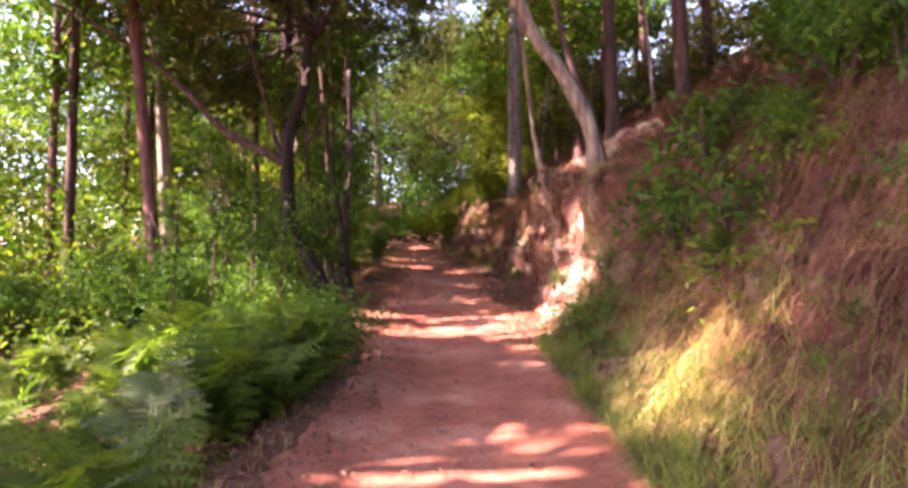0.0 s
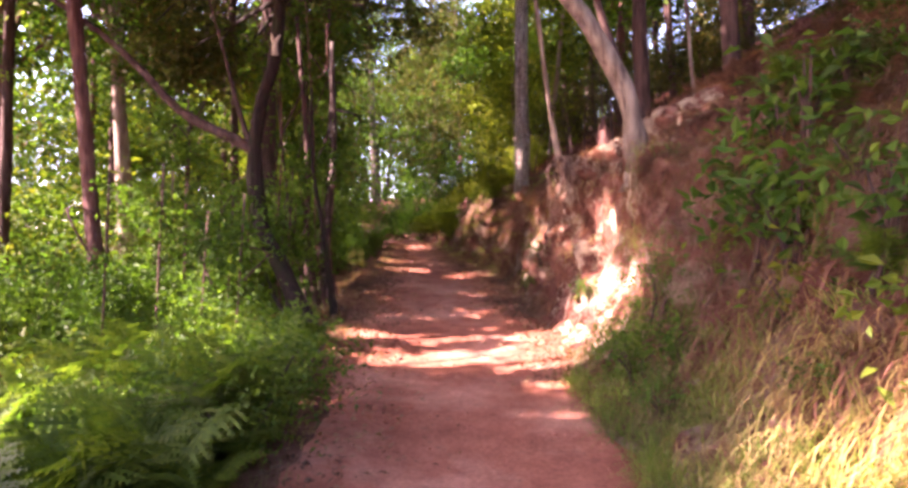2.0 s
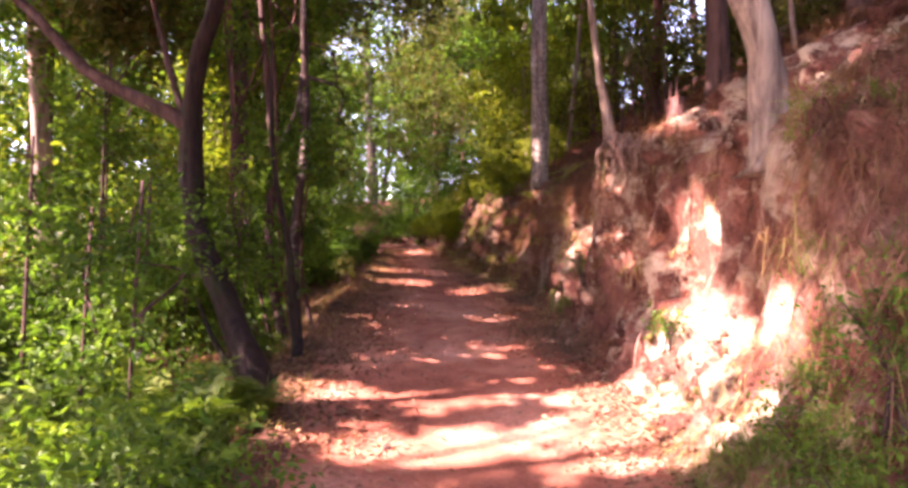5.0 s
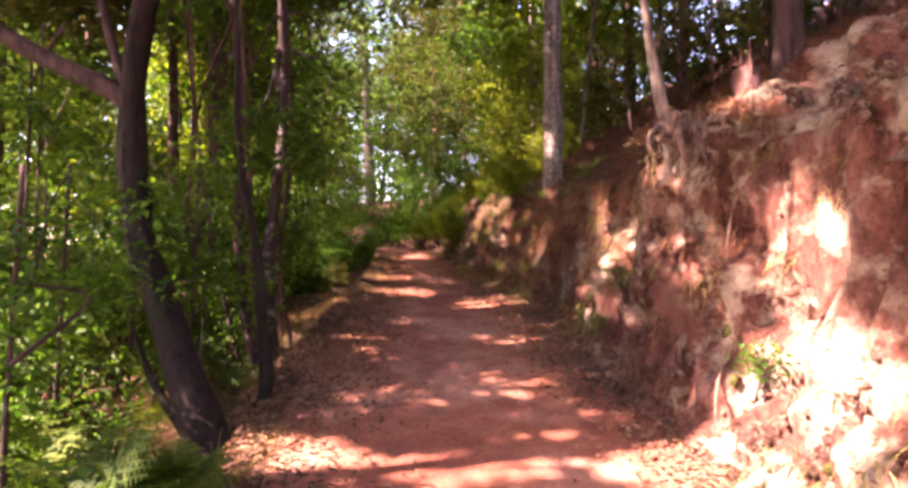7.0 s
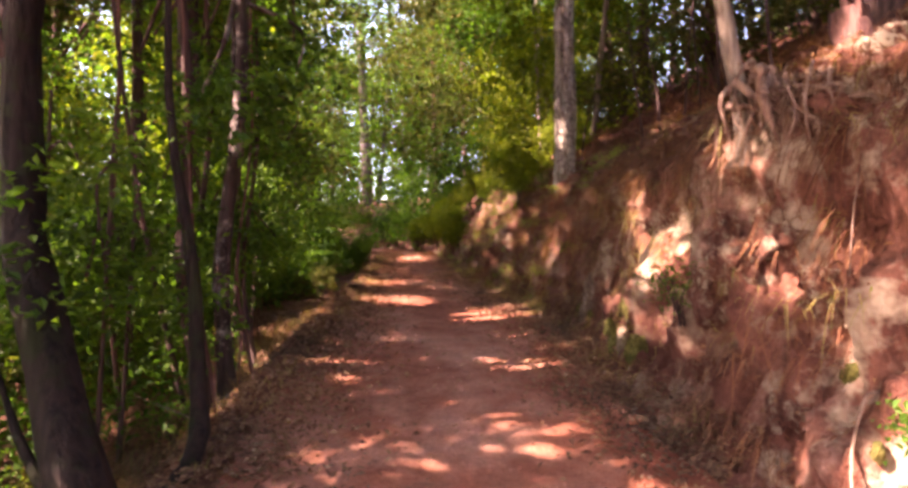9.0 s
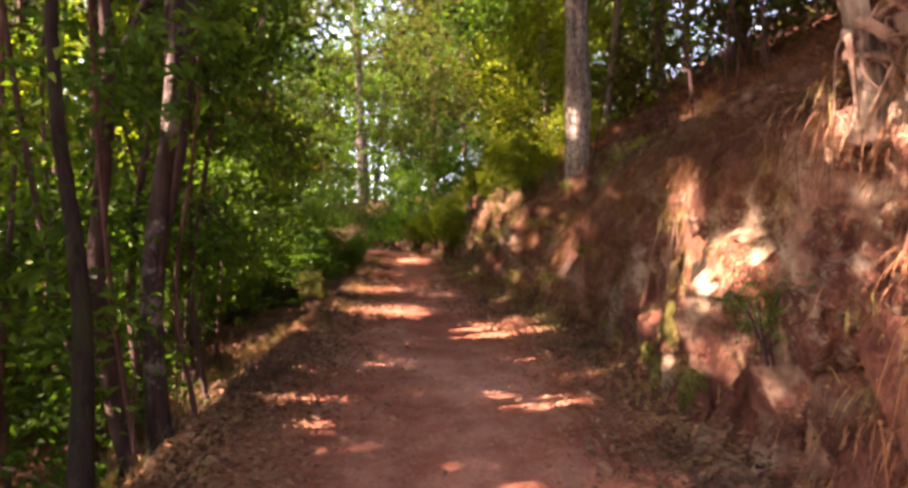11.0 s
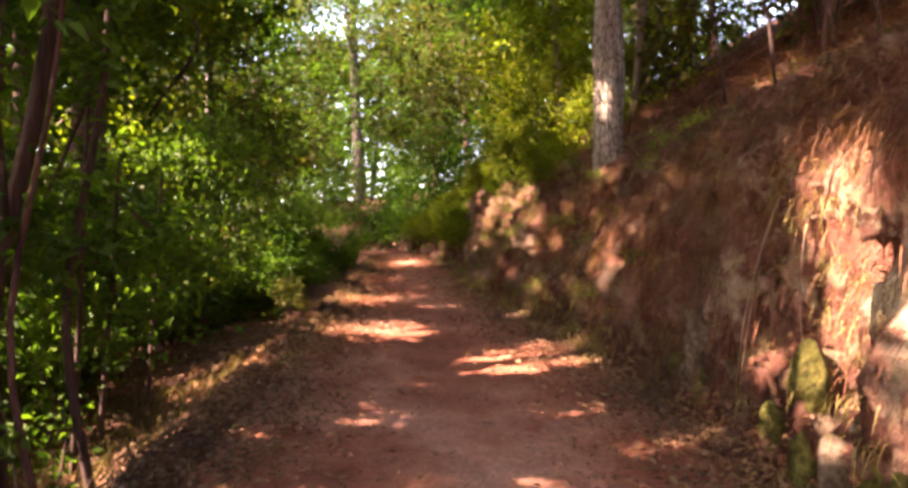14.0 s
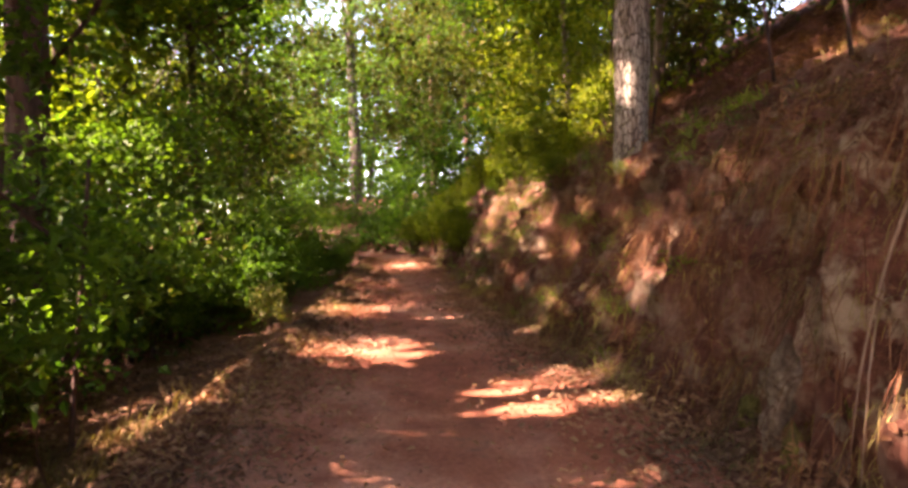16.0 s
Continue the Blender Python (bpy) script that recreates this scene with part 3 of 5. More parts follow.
def tree(name, label, base, top, r0, bark, crown=None, limbs=(), group="", bend=(), leaf=M_DARK, seed=1, flare=0.35, leafsize=0.15, per=60, spread=0.42, sides=11, r1=None, open_to_sun=True):
    """A tree from base to top. crown: (middle, radii, clumps) in world metres, or several of them."""
    rng = np.random.default_rng(seed)
    b = Vector(base)
    e = thing(name, b, label, "tree", group)
    pts = [Vector((0, 0, -0.3))] + [Vector(p) - b for p in ([base] + list(bend) + [top])]
    stem("trunk", e, pts, r0, r1 or r0 * 0.45, bark, sides=sides, n=max(12, int((Vector(top) - b).length * 3)), flare=flare, seed=seed, rough=0.2)
    for lp, lr, *lb in limbs:
        stem("limb", e, [Vector(p) - b for p in lp], lr, lr * 0.22, lb[0] if lb else bark, sides=8, n=14, seed=seed + 3)
    if crown:
        cs = []
        for middle, radii, count in crown:
            new_cs = crown_centres(rng, middle, radii, count)
            for k in range(min(5, 1 + count // 18)):
                tip = Vector(new_cs[k * 3 % len(new_cs)])
                t0 = Vector(top) * 0.75 + b * 0.25
                root = b.lerp(Vector(top), rng.uniform(0.55, 0.98)) if not bend else t0
                mid = (root + tip) / 2 + Vector((rng.normal(0, 0.2), rng.normal(0, 0.2), rng.normal(0.2, 0.2)))
                stem("limb", e, [root - b, mid - b, tip - b], r0 * 0.28, 0.015, bark, sides=6, n=8, seed=seed + k)
            cs += new_cs
        if cs:
            ob = new("crown", leaf_cloud("crown", np.array(cs) - np.array(base), spread, per, leafsize, leaf, rng, origin=base if open_to_sun else None))
            ob.parent = e
    return e


def on_land(x, y, dip=0.0):
    return (x, y, land(x, y) - dip)


# ---- trees that stand beside the path ----
# slim dark trunk among the ferns
tree("slim_tree", "slim dark reddish tree trunk rising from the ferns", on_land(-5.9, 11.94), (-6.75, 11.9, 10), 0.17, M_BARK_RED,
     crown=[((-7.5, 11, 9), (3.2, 3.2, 2.2), 90)], seed=11, r1=0.09)
tree("slim_tree", "pinkish peeling tree trunk behind the ferns", on_land(-7.3, 15.3), (-7.75, 15.2, 10), 0.22, M_BARK_PALE,
     crown=[((-7.6, 15.5, 6.0), (2.2, 2.2, 1.6), 50), ((-8.5, 14, 10), (3, 3, 2.2), 80)], leaf=M_LEAF, seed=12, r1=0.12)
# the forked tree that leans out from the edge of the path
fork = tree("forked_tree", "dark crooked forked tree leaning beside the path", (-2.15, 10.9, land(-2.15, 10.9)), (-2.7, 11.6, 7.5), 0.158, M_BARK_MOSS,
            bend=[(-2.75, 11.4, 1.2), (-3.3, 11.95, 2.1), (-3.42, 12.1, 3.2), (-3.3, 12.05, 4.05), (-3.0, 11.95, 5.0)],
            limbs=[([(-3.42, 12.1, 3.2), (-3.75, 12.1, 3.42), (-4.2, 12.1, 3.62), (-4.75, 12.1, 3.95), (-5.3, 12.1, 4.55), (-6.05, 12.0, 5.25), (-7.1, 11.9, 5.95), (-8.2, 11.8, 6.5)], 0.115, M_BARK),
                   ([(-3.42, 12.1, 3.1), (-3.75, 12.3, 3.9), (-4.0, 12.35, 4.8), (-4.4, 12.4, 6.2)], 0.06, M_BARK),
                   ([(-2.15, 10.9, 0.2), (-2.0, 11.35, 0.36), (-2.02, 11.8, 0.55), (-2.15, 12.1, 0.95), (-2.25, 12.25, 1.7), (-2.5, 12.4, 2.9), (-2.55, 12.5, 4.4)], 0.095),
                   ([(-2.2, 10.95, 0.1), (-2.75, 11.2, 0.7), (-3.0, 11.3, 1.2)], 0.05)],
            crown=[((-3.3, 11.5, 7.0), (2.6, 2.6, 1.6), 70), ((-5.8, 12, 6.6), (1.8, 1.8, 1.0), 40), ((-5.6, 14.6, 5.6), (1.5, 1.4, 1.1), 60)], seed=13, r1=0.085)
stem("broken_fork", fork, [Vector(p) - fork.location for p in ((-3.02, 11.9, 4.8), (-2.99, 11.84, 5.0), (-2.9, 11.8, 5.1))], 0.06, 0.012, M_WOOD, "pale torn wood of a broken limb", sides=7, n=6)
stem("broken_fork", fork, [Vector(p) - fork.location for p in ((-3.0, 11.86, 4.92), (-3.04, 11.82, 5.08), (-3.06, 11.82, 5.14))], 0.035, 0.01, M_WOOD, "pale torn wood of a broken limb", sides=7, n=6)
tree("thick_tree", "thick dark tree trunk behind the undergrowth", on_land(-5.4, 19.3), (-5.5, 19.3, 13), 0.33, M_BARK, crown=[((-5.2, 18, 11.5), (4, 4, 3), 120), ((-3.6, 20, 8.2), (3.2, 2.5, 1.8), 90), ((-2.4, 23, 9.5), (3.0, 2.5, 2.0), 80)], seed=14)
tree("slim_tree", "straight dark tree trunk in the undergrowth", on_land(-6.5, 19.6), (-6.6, 19.5, 12), 0.17, M_BARK, crown=[((-7, 20, 10), (3, 3, 2.5), 90), ((-7.2, 17.2, 6.6), (1.9, 1.9, 1.4), 70)], seed=15)
# the clump of stems past the forked tree
for k, (x, y, tx, ty, r, bark) in enumerate(((-2.5, 13.62, -2.42, 13.6, 0.10, M_BARK_LICHEN), (-2.62, 13.42, -3.1, 13.6, 0.085, M_BARK), (-2.7, 14.1, -2.62, 14.3, 0.065, M_BARK), (-3.0, 14.4, -3.2, 14.6, 0.05, M_BARK), (-2.55, 14.6, -2.75, 14.9, 0.035, M_BARK), (-2.75, 13.3, -3.5, 13.0, 0.03, M_BARK), (-3.25, 13.1, -3.3, 13.0, 0.028, M_BARK_RED), (-2.45, 13.2, -2.75, 12.9, 0.022, M_BARK_RED), (-2.35, 13.9, -2.6, 14.2, 0.022, M_BARK_RED))):
    tree("sapling", ("pale lichened sapling" if bark is M_BARK_LICHEN else "slender dark sapling") + " in a clump beside the path", on_land(x, y), (tx, ty, 5.6 + 0.5 * (k % 3)), r, bark,
         crown=[((tx - 0.3, ty, 5.2 + 0.4 * (k % 3)), (1.2, 1.2, 0.8), 14), ((tx + 0.2, ty + 0.6, 3.7 + 0.3 * (k % 3)), (0.8, 0.8, 0.5), 8), ((tx - 0.7, ty + 0.5, 2.2), (0.7, 0.8, 0.6), 6)] + ([((-2.45, 13.3, 3.1), (0.7, 0.5, 0.4), 12)] if k == 0 else []) if k < 5 else [((tx, ty, 5.6), (0.8, 0.8, 0.5), 6)], group="saplings beside the path", leaf=M_LEAF, seed=20 + k, leafsize=0.11, per=70, spread=0.3,
         bend=[(x + (tx - x) * 0.3 - 0.10, y, 1.6), (x + (tx - x) * 0.7 + 0.06, ty, 3.4)], sides=8, flare=0.5)
for k, (x, y, z, rx, n) in enumerate(((-4.3, 10.4, 2.0, 0.9, 22), (-3.9, 12.9, 2.4, 0.9, 20), (-4.9, 12.6, 3.2, 0.9, 16), (-3.7, 14.0, 1.9, 0.8, 18), (-3.05, 15.2, 3.35, 0.95, 44), (-3.4, 16.9, 1.9, 1.0, 22), (-4.6, 9.6, 1.8, 0.8, 18), (-3.5, 10.0, 1.3, 0.6, 16), (-3.0, 12.6, 1.6, 0.6, 14), (-3.1, 15.6, 1.8, 0.8, 20), (-2.9, 9.7, 1.5, 0.5, 14), (-3.6, 11.2, 1.7, 0.6, 16), (-2.95, 12.2, 2.1, 0.5, 12), (-5.2, 13.2, 3.6, 1.1, 30), (-6.2, 14.8, 4.4, 1.2, 34))):
    tree("leafy_sapling", "leafy green sapling at the edge of the path", on_land(x, y), (x + 0.15, y, z + 0.8), 0.03, M_BARK, crown=[((x + 0.1, y, z), (rx, rx, 0.9), n)],
         group="leafy saplings beside the path", leaf=M_LEAF, seed=170 + k, leafsize=0.095, per=46, spread=0.24, sides=6)
# far along
tree("tall_tree", "tall pale grey tree trunk where the path bends", on_land(-6.3, 50), (-6.9, 50, 19), 0.55, M_BARK_GREY, crown=[((-6.9, 50, 18), (4, 4, 3.5), 60)], leaf=M_LEAF, seed=31, leafsize=0.25, per=40, spread=0.7)
tree("tall_tree", "slender pale tree beside a larger trunk", on_land(-5.6, 50.5), (-4.6, 50.5, 17), 0.2, M_BARK_GREY, crown=[((-4.6, 50.5, 16), (3, 3, 3), 40)], leaf=M_LEAF, seed=32, leafsize=0.25, per=40, spread=0.7)
for k, (x, y, r) in enumerate(((-2.6, 52, 0.17), (-3.5, 56, 0.2), (-1.9, 49, 0.13), (-0.9, 57, 0.18), (-4.4, 60, 0.22), (-8.6, 54, 0.2), (-9.9, 47, 0.16), (0.4, 54, 0.15), (-2.3, 62, 0.2), (-7.7, 60, 0.2))):
    tree("far_tree", "slender pale trunk in the sunlit wood beyond the bend", on_land(x, y), (x + 0.5 * math.sin(k * 2.3), y, 15 + k % 4), r, M_BARK_GREY if k % 2 else M_BARK_PINE,
         crown=[((x, y, 15 + k % 4), (2.4, 2.4, 2.2), 26)], group="trees beyond the bend", leaf=M_BRIGHT, seed=330 + k, leafsize=0.26, per=36, spread=0.6, sides=8)
# on the bank
tree("pine_tree", "straight tree with pale plated bark on the bank", (2.1, 20.4, ground_z(2.1, 20.4)), (2.05, 20.4, 14), 0.25, M_BARK_PINE, crown=[((1.5, 20, 12), (3.5, 3.5, 2.5), 90)], seed=41, r1=0.19, sides=16)
tree("leaning_tree", "smooth pale tree leaning out over the bank", (2.28, 9.35, max(2.25, ground_z(2.28, 9.35))), (-0.3, 8.6, 9.0), 0.15, M_BARK_PALE,
     bend=[(2.2, 9.32, 3.0), (2.1, 9.3, 3.55), (1.67, 9.27, 4.3), (0.98, 9.2, 5.4)],
     limbs=[([(2.27, 9.34, 2.7), (2.42, 9.42, 2.3), (2.62, 9.5, 1.95)], 0.15), ([(2.27, 9.34, 2.55), (2.16, 9.16, 2.2), (2.22, 9.02, 1.9)], 0.07), ([(2.27, 9.34, 2.55), (2.45, 9.1, 2.3), (2.65, 8.95, 2.1)], 0.07)], crown=[((-0.6, 8.2, 9), (2.5, 2.5, 1.3), 50)], seed=42, flare=0.5, r1=0.085)
tree("leaning_tree", "dark crooked stem beside a pale leaning tree", (2.5, 9.65, ground_z(2.5, 9.65)), (1.2, 9.6, 8.0), 0.075, M_BARK, bend=[(2.25, 9.65, 3.6), (1.7, 9.6, 5.2)], crown=[((1.0, 9.6, 8), (1.5, 1.5, 1), 20)], seed=43)
tree("slim_tree", "thin pale crooked tree rooted on the bank's edge", (1.88, 12.25, max(2.75, ground_z(1.88, 12.25))), (1.2, 12.3, 7.5), 0.075, M_BARK_PALE, bend=[(1.72, 12.2, 3.5), (1.6, 12.2, 4.2)], crown=[((1.0, 12, 7.2), (1.6, 1.6, 1.0), 26)], leaf=M_LEAF, seed=44, flare=0.8)
tree("slim_tree", "dark straight tree on the hillside", on_land(3.5, 13.0), (3.25, 13.1, 12), 0.22, M_BARK, crown=[((3.4, 13.5, 11), (3, 3, 2), 50)], seed=45)
tree("slim_tree", "dark ivy-clad tree on the hillside", on_land(4.5, 11.6), (4.2, 11.8, 12), 0.2, M_BARK, crown=[((4.6, 12.4, 10.5), (3, 3, 2), 50)], seed=46)
tree("slim_tree", "dark tree above the eroded bank", on_land(5.6, 26), (5.5, 26, 16), 0.26, M_BARK, crown=[((5.5, 26, 14), (3, 3, 2), 50)], seed=47)
tree("sapling", "thin pale sapling on the hillside", on_land(4.2, 12.4), (3.8, 12.4, 8.8), 0.045, M_BARK_PALE, crown=[((3.5, 13, 8), (1.4, 1.4, 1), 16)], seed=48)

# ---- the wood around: a few kinds of tree, each repeated ----
def forest_tree(label, height, r, bark, leaf, seed, low=0.45, size=0.2):
    rng = np.random.default_rng(seed)
    return tree("forest_tree", label, (0, 0, 0), (rng.normal(0, 0.3), rng.normal(0, 0.3), height), r, bark,
                crown=[((0, 0, height * 0.8), (2.6, 2.6, height * 0.24), 70), ((rng.normal(0, 0.5), rng.normal(0, 0.5), height * low), (1.7, 1.7, height * 0.14), 26)],
                group="trees of the wood", leaf=leaf, seed=seed, leafsize=size, per=44, spread=0.5, sides=8, open_to_sun=False)


FOREST = [forest_tree("slender dark-barked tree in the wood", 11, 0.14, M_BARK, M_LEAF, 51), forest_tree("tall leafy tree in the wood", 13, 0.18, M_BARK_RED, M_DARK, 52, 0.5),
          forest_tree("bright young tree in the wood", 8, 0.09, M_BARK_PALE, M_BRIGHT, 53, 0.5), forest_tree("grey straight tree in the wood", 12, 0.15, M_BARK_PINE, M_LEAF, 54, 0.38)]
SPOTS = [(-9, 25), (-8, 29), (-13, 26), (-9.5, 34), (-12, 38), (-15, 31), (-6.5, 27), (-7.6, 33), (-10.0, 39), (-10, 44), (-1.2, 43), (-1.5, 48), (-9, 52), (-4, 55), (0, 52), (-13, 48), (-2, 60), (-7, 62), (-12, 60), (3, 58), (-18, 42), (-20, 52), (-19, 34), (-22, 26), (-24, 18), (-23, 10),
         (3.4, 23.5), (2.6, 27), (5, 20), (6.5, 15), (5.5, 26), (3.5, 31), (1.8, 36), (5, 36), (8, 30), (8, 21), (7.5, 11), (9.5, 16), (6.3, 8.4), (3, 41), (0.5, 40), (6.5, 43), (10, 38), (11, 25), (12, 12), (9, 6), (2, 48), (5, 51),
         (5, -3), (7, 1), (3, -8), (-3, -12), (-2, -18), (6, -14), (-8, -16)]
rng = np.random.default_rng(77)
for k, (x, y) in enumerate(SPOTS):
    src = FOREST[(k * 7 + k // 3) % 4]
    m = Matrix.Translation(on_land(x, y, 0.1)) @ Matrix.Rotation(rng.uniform(0, 6.28), 4, "Z") @ Matrix.Rotation(rng.normal(0, 0.05), 4, "X") @ Matrix.Scale(rng.uniform(0.85, 1.25), 4)
    copy_thing(src, m)
for src, (x, y) in zip(FOREST, ((-14, 34), (-10, 56), (-7.2, 23), (7, 33))):
    src.matrix_basis = Matrix.Translation(on_land(x, y, 0.1))

# added trees, mostly out of view on the sunny side: their crowns shade the path
for k in range(15):
    y = -5.0 + 2.3 * k
    x = -8.2 - 2.6 * (k % 2) - 0.6 * ((k * 5) % 3)
    tree("shade_tree", "added leafy tree with a broad crown to shade the path", on_land(x, y), (x + 0.4, y, 10.5 + k % 3), 0.16, M_BARK_RED if k % 2 else M_BARK,
         crown=[((x + 0.6, y, 7.8 + 0.9 * (k % 3)), (3.4, 2.5, 2.6), 210 if k < 6 else 150), ((x + 2.6, y + 1, 12.2), (3.6, 2.6, 1.7), 190 if k < 6 else 140), ((x + 6.5, y, 13.6), (3.4, 2.4, 1.3), 110)], group="trees shading the path", leaf=M_DARK if k % 3 else M_LEAF, seed=100 + k, leafsize=0.24, per=38, spread=0.42, sides=8)
for k in range(9):  # on the hill
    y = 1.0 + 4.2 * k
    x = edge_r(y) + 5.0 + 1.8 * (k % 2)
    z = land(x, y)
    tree("hill_tree", "dark leafy tree on the hillside above the bank", (x, y, z), (x - 0.6, y, z + 8.5), 0.15, M_BARK, crown=[((x - 1.5, y, z + 7.5), (3.6, 3.0, 2.2), 150), ((x - 0.4, y + 0.8, z + 3.6), (2.0, 1.8, 1.3), 40)],
         group="trees on the hill", leaf=M_DARK if k % 2 else M_LEAF, seed=130 + k, leafsize=0.20, per=42, spread=0.42, sides=8)


def woods(name, label, count, place, per, size, spread, leaf, seed):
    """Foliage too far and too thick to tell apart: one mass of leafy twigs over the land."""
    rng = np.random.default_rng(seed)
    cs = []
    while len(cs) < count:
        x, y, up = place(rng)
        p = (x, y, land(x, y) + up)
        lane = -0.4 - 0.141 * (y - 8)  # the wood is open along the line of the path
        if y > 24 and 1.6 < up < 12 and -0.5 < x - lane < 0.35 and y < 49:
            continue
        if fbm((x * 0.42, y * 0.42, up * 0.5), 3) > -0.02:
            cs.append(p)
    return tagged(new(name, leaf_cloud(name, cs, spread, per, size, leaf, rng, origin=(0, 0, 0))), label, "foliage", kind="stuff")


def bend_place(r):
    y = r.uniform(34.2, 46)
    return edge_r(y) + 0.3 + abs(r.normal(0, 3.2)), y, 0.05 + 4.5 * r.uniform(0, 1) ** 1.7


def thicket_place(r):
    y = r.uniform(13.0, 40)
    return edge_l(y) - 1.2 - max(0, 16.5 - y) * 0.6 - abs(r.normal(0, 2.0)), y, (0.95 if y < 20 else 0.1) + (2.2 if y < 26 else 2.1) * r.uniform(0, 1)


def back_place(r):
    y = r.uniform(13.5, 28)
    return r.uniform(-10, -4.2), y, 0.2 + (1.7 if y < 20 else 5.0) * r.uniform(0, 1)


woods("thicket", "dense shaded green thicket along the path", 900, thicket_place, 60, 0.095, 0.30, M_LEAF, 208)
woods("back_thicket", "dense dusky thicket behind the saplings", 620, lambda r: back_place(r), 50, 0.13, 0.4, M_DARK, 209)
woods("tall_woods", "dusky crowns of taller trees far along the path", 560, lambda r: (r.uniform(-13, 9), r.uniform(33, 50), 5 + 10 * r.uniform(0, 1)), 40, 0.24, 0.6, M_LEAF, 210)
woods("fern_bed", "low green bracken on the open forest floor", 420, lambda r: (r.uniform(-16, -4.8), r.uniform(-4, 9.5), 0.1 + 0.9 * r.uniform(0, 1)), 40, 0.13, 0.35, M_FERN, 212)
woods("mid_crowns", "dark leafy branches hanging over the far path", 640, lambda r: (r.uniform(-9.5, 0.5), r.uniform(25, 38), 3.6 + 8.5 * r.uniform(0, 1)), 44, 0.17, 0.5, M_DARK, 213)
woods("verge_leaves", "low leafy brush round the forked tree", 210, lambda r: (r.uniform(-5.2, -2.75), r.uniform(9.6, 15.2), 0.15 + 2.4 * r.uniform(0, 1) ** 1.3), 44, 0.085, 0.22, M_LEAF, 214)
woods("far_woods", "sunlit leafy woods beyond the bend", 800, lambda r: (r.uniform(-24, 14), r.uniform(50, 68), 10 * r.uniform(0, 1) ** 1.2), 30, 0.42, 0.8, M_LEAF, 201)
woods("deep_woods", "shaded leafy woods beyond the bend", 640, lambda r: (r.uniform(-26, 16), r.uniform(50, 74), r.uniform(0, 16)), 30, 0.46, 0.9, M_LEAF, 202)
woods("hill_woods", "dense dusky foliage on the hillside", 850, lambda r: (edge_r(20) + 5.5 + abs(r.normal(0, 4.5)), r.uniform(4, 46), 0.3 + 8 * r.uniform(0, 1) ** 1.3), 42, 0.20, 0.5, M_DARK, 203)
woods("bend_woods", "leafy bushes where the path bends away", 700, lambda r: bend_place(r), 44, 0.17, 0.42, M_LEAF, 207)
woods("slope_woods", "yellow-green foliage above the bank", 420, lambda r: (-0.2 + 1.6 + abs(r.normal(0, 2.0)), r.uniform(22.5, 38), 0.2 + 6 * r.uniform(0, 1) ** 1.6), 46, 0.15, 0.42, M_BRIGHT, 204)
woods("sunny_woods", "bright sunlit foliage behind the ferns", 760, lambda r: (r.uniform(-20, -7.4), r.uniform(8.5, 28), 0.1 + 8 * r.uniform(0, 1) ** 1.1), 46, 0.17, 0.45, M_BRIGHT, 205)
woods("mid_woods", "mottled green foliage behind the ferns", 2100, lambda r: (r.uniform(-24, -9.0), r.uniform(8, 32), 0.1 + 10 * r.uniform(0, 1) ** 1.3), 46, 0.19, 0.5, M_LEAF, 211)
woods("high_woods", "dark high crowns behind the saplings", 300, lambda r: (r.uniform(-20, -7), r.uniform(18, 34), 5 + 8 * r.uniform(0, 1)), 44, 0.22, 0.55, M_DARK, 215)
woods("left_woods", "deep green foliage behind the undergrowth", 520, lambda r: (r.uniform(-24, -6.5), r.uniform(20, 46), 0.2 + 9 * r.uniform(0, 1) ** 1.2), 44, 0.22, 0.55, M_LEAF, 206)


# ---- undergrowth ----
def shrub(label, height, width, leaf, seed, size=0.09, clumps=46, per=34, bark=M_BARK, name="shrub"):
    rng = np.random.default_rng(seed)
    e = thing(name, (0, 0, 0), label, name, {"shrub": "undergrowth shrubs", "weed": "weeds beside the path"}[name])
    cs = crown_centres(rng, (0, 0, height * 0.55), (width, width, height * 0.5), clumps)
    for k in range(6):
        t = Vector(cs[k * 5 % len(cs)])
        t.z = max(t.z, height * 0.5)
        stem("stem", e, [(rng.normal(0, 0.05), rng.normal(0, 0.05), -0.15), (t.x * 0.35, t.y * 0.35, t.z * 0.5), t], 0.018, 0.005, bark, sides=5, n=6)
    ob = new("foliage", leaf_cloud("foliage", cs, 0.16, per, size, leaf, rng))
    ob.parent = e
    return e


def spread_copies(sources, spots, rng, low=0.75, high=1.3, dip=0.05):
    """The first spots take the sources themselves, the rest copies of them."""
    for k, (x, y) in enumerate(spots):
        m = Matrix.Translation(on_land(x, y, dip)) @ Matrix.Rotation(rng.uniform(0, 6.28), 4, "Z") @ Matrix.Scale(rng.uniform(low, high), 4)
        if k < len(sources):
            sources[k].matrix_basis = m
        else:
            copy_thing(sources[int(rng.integers(len(sources)))], m)


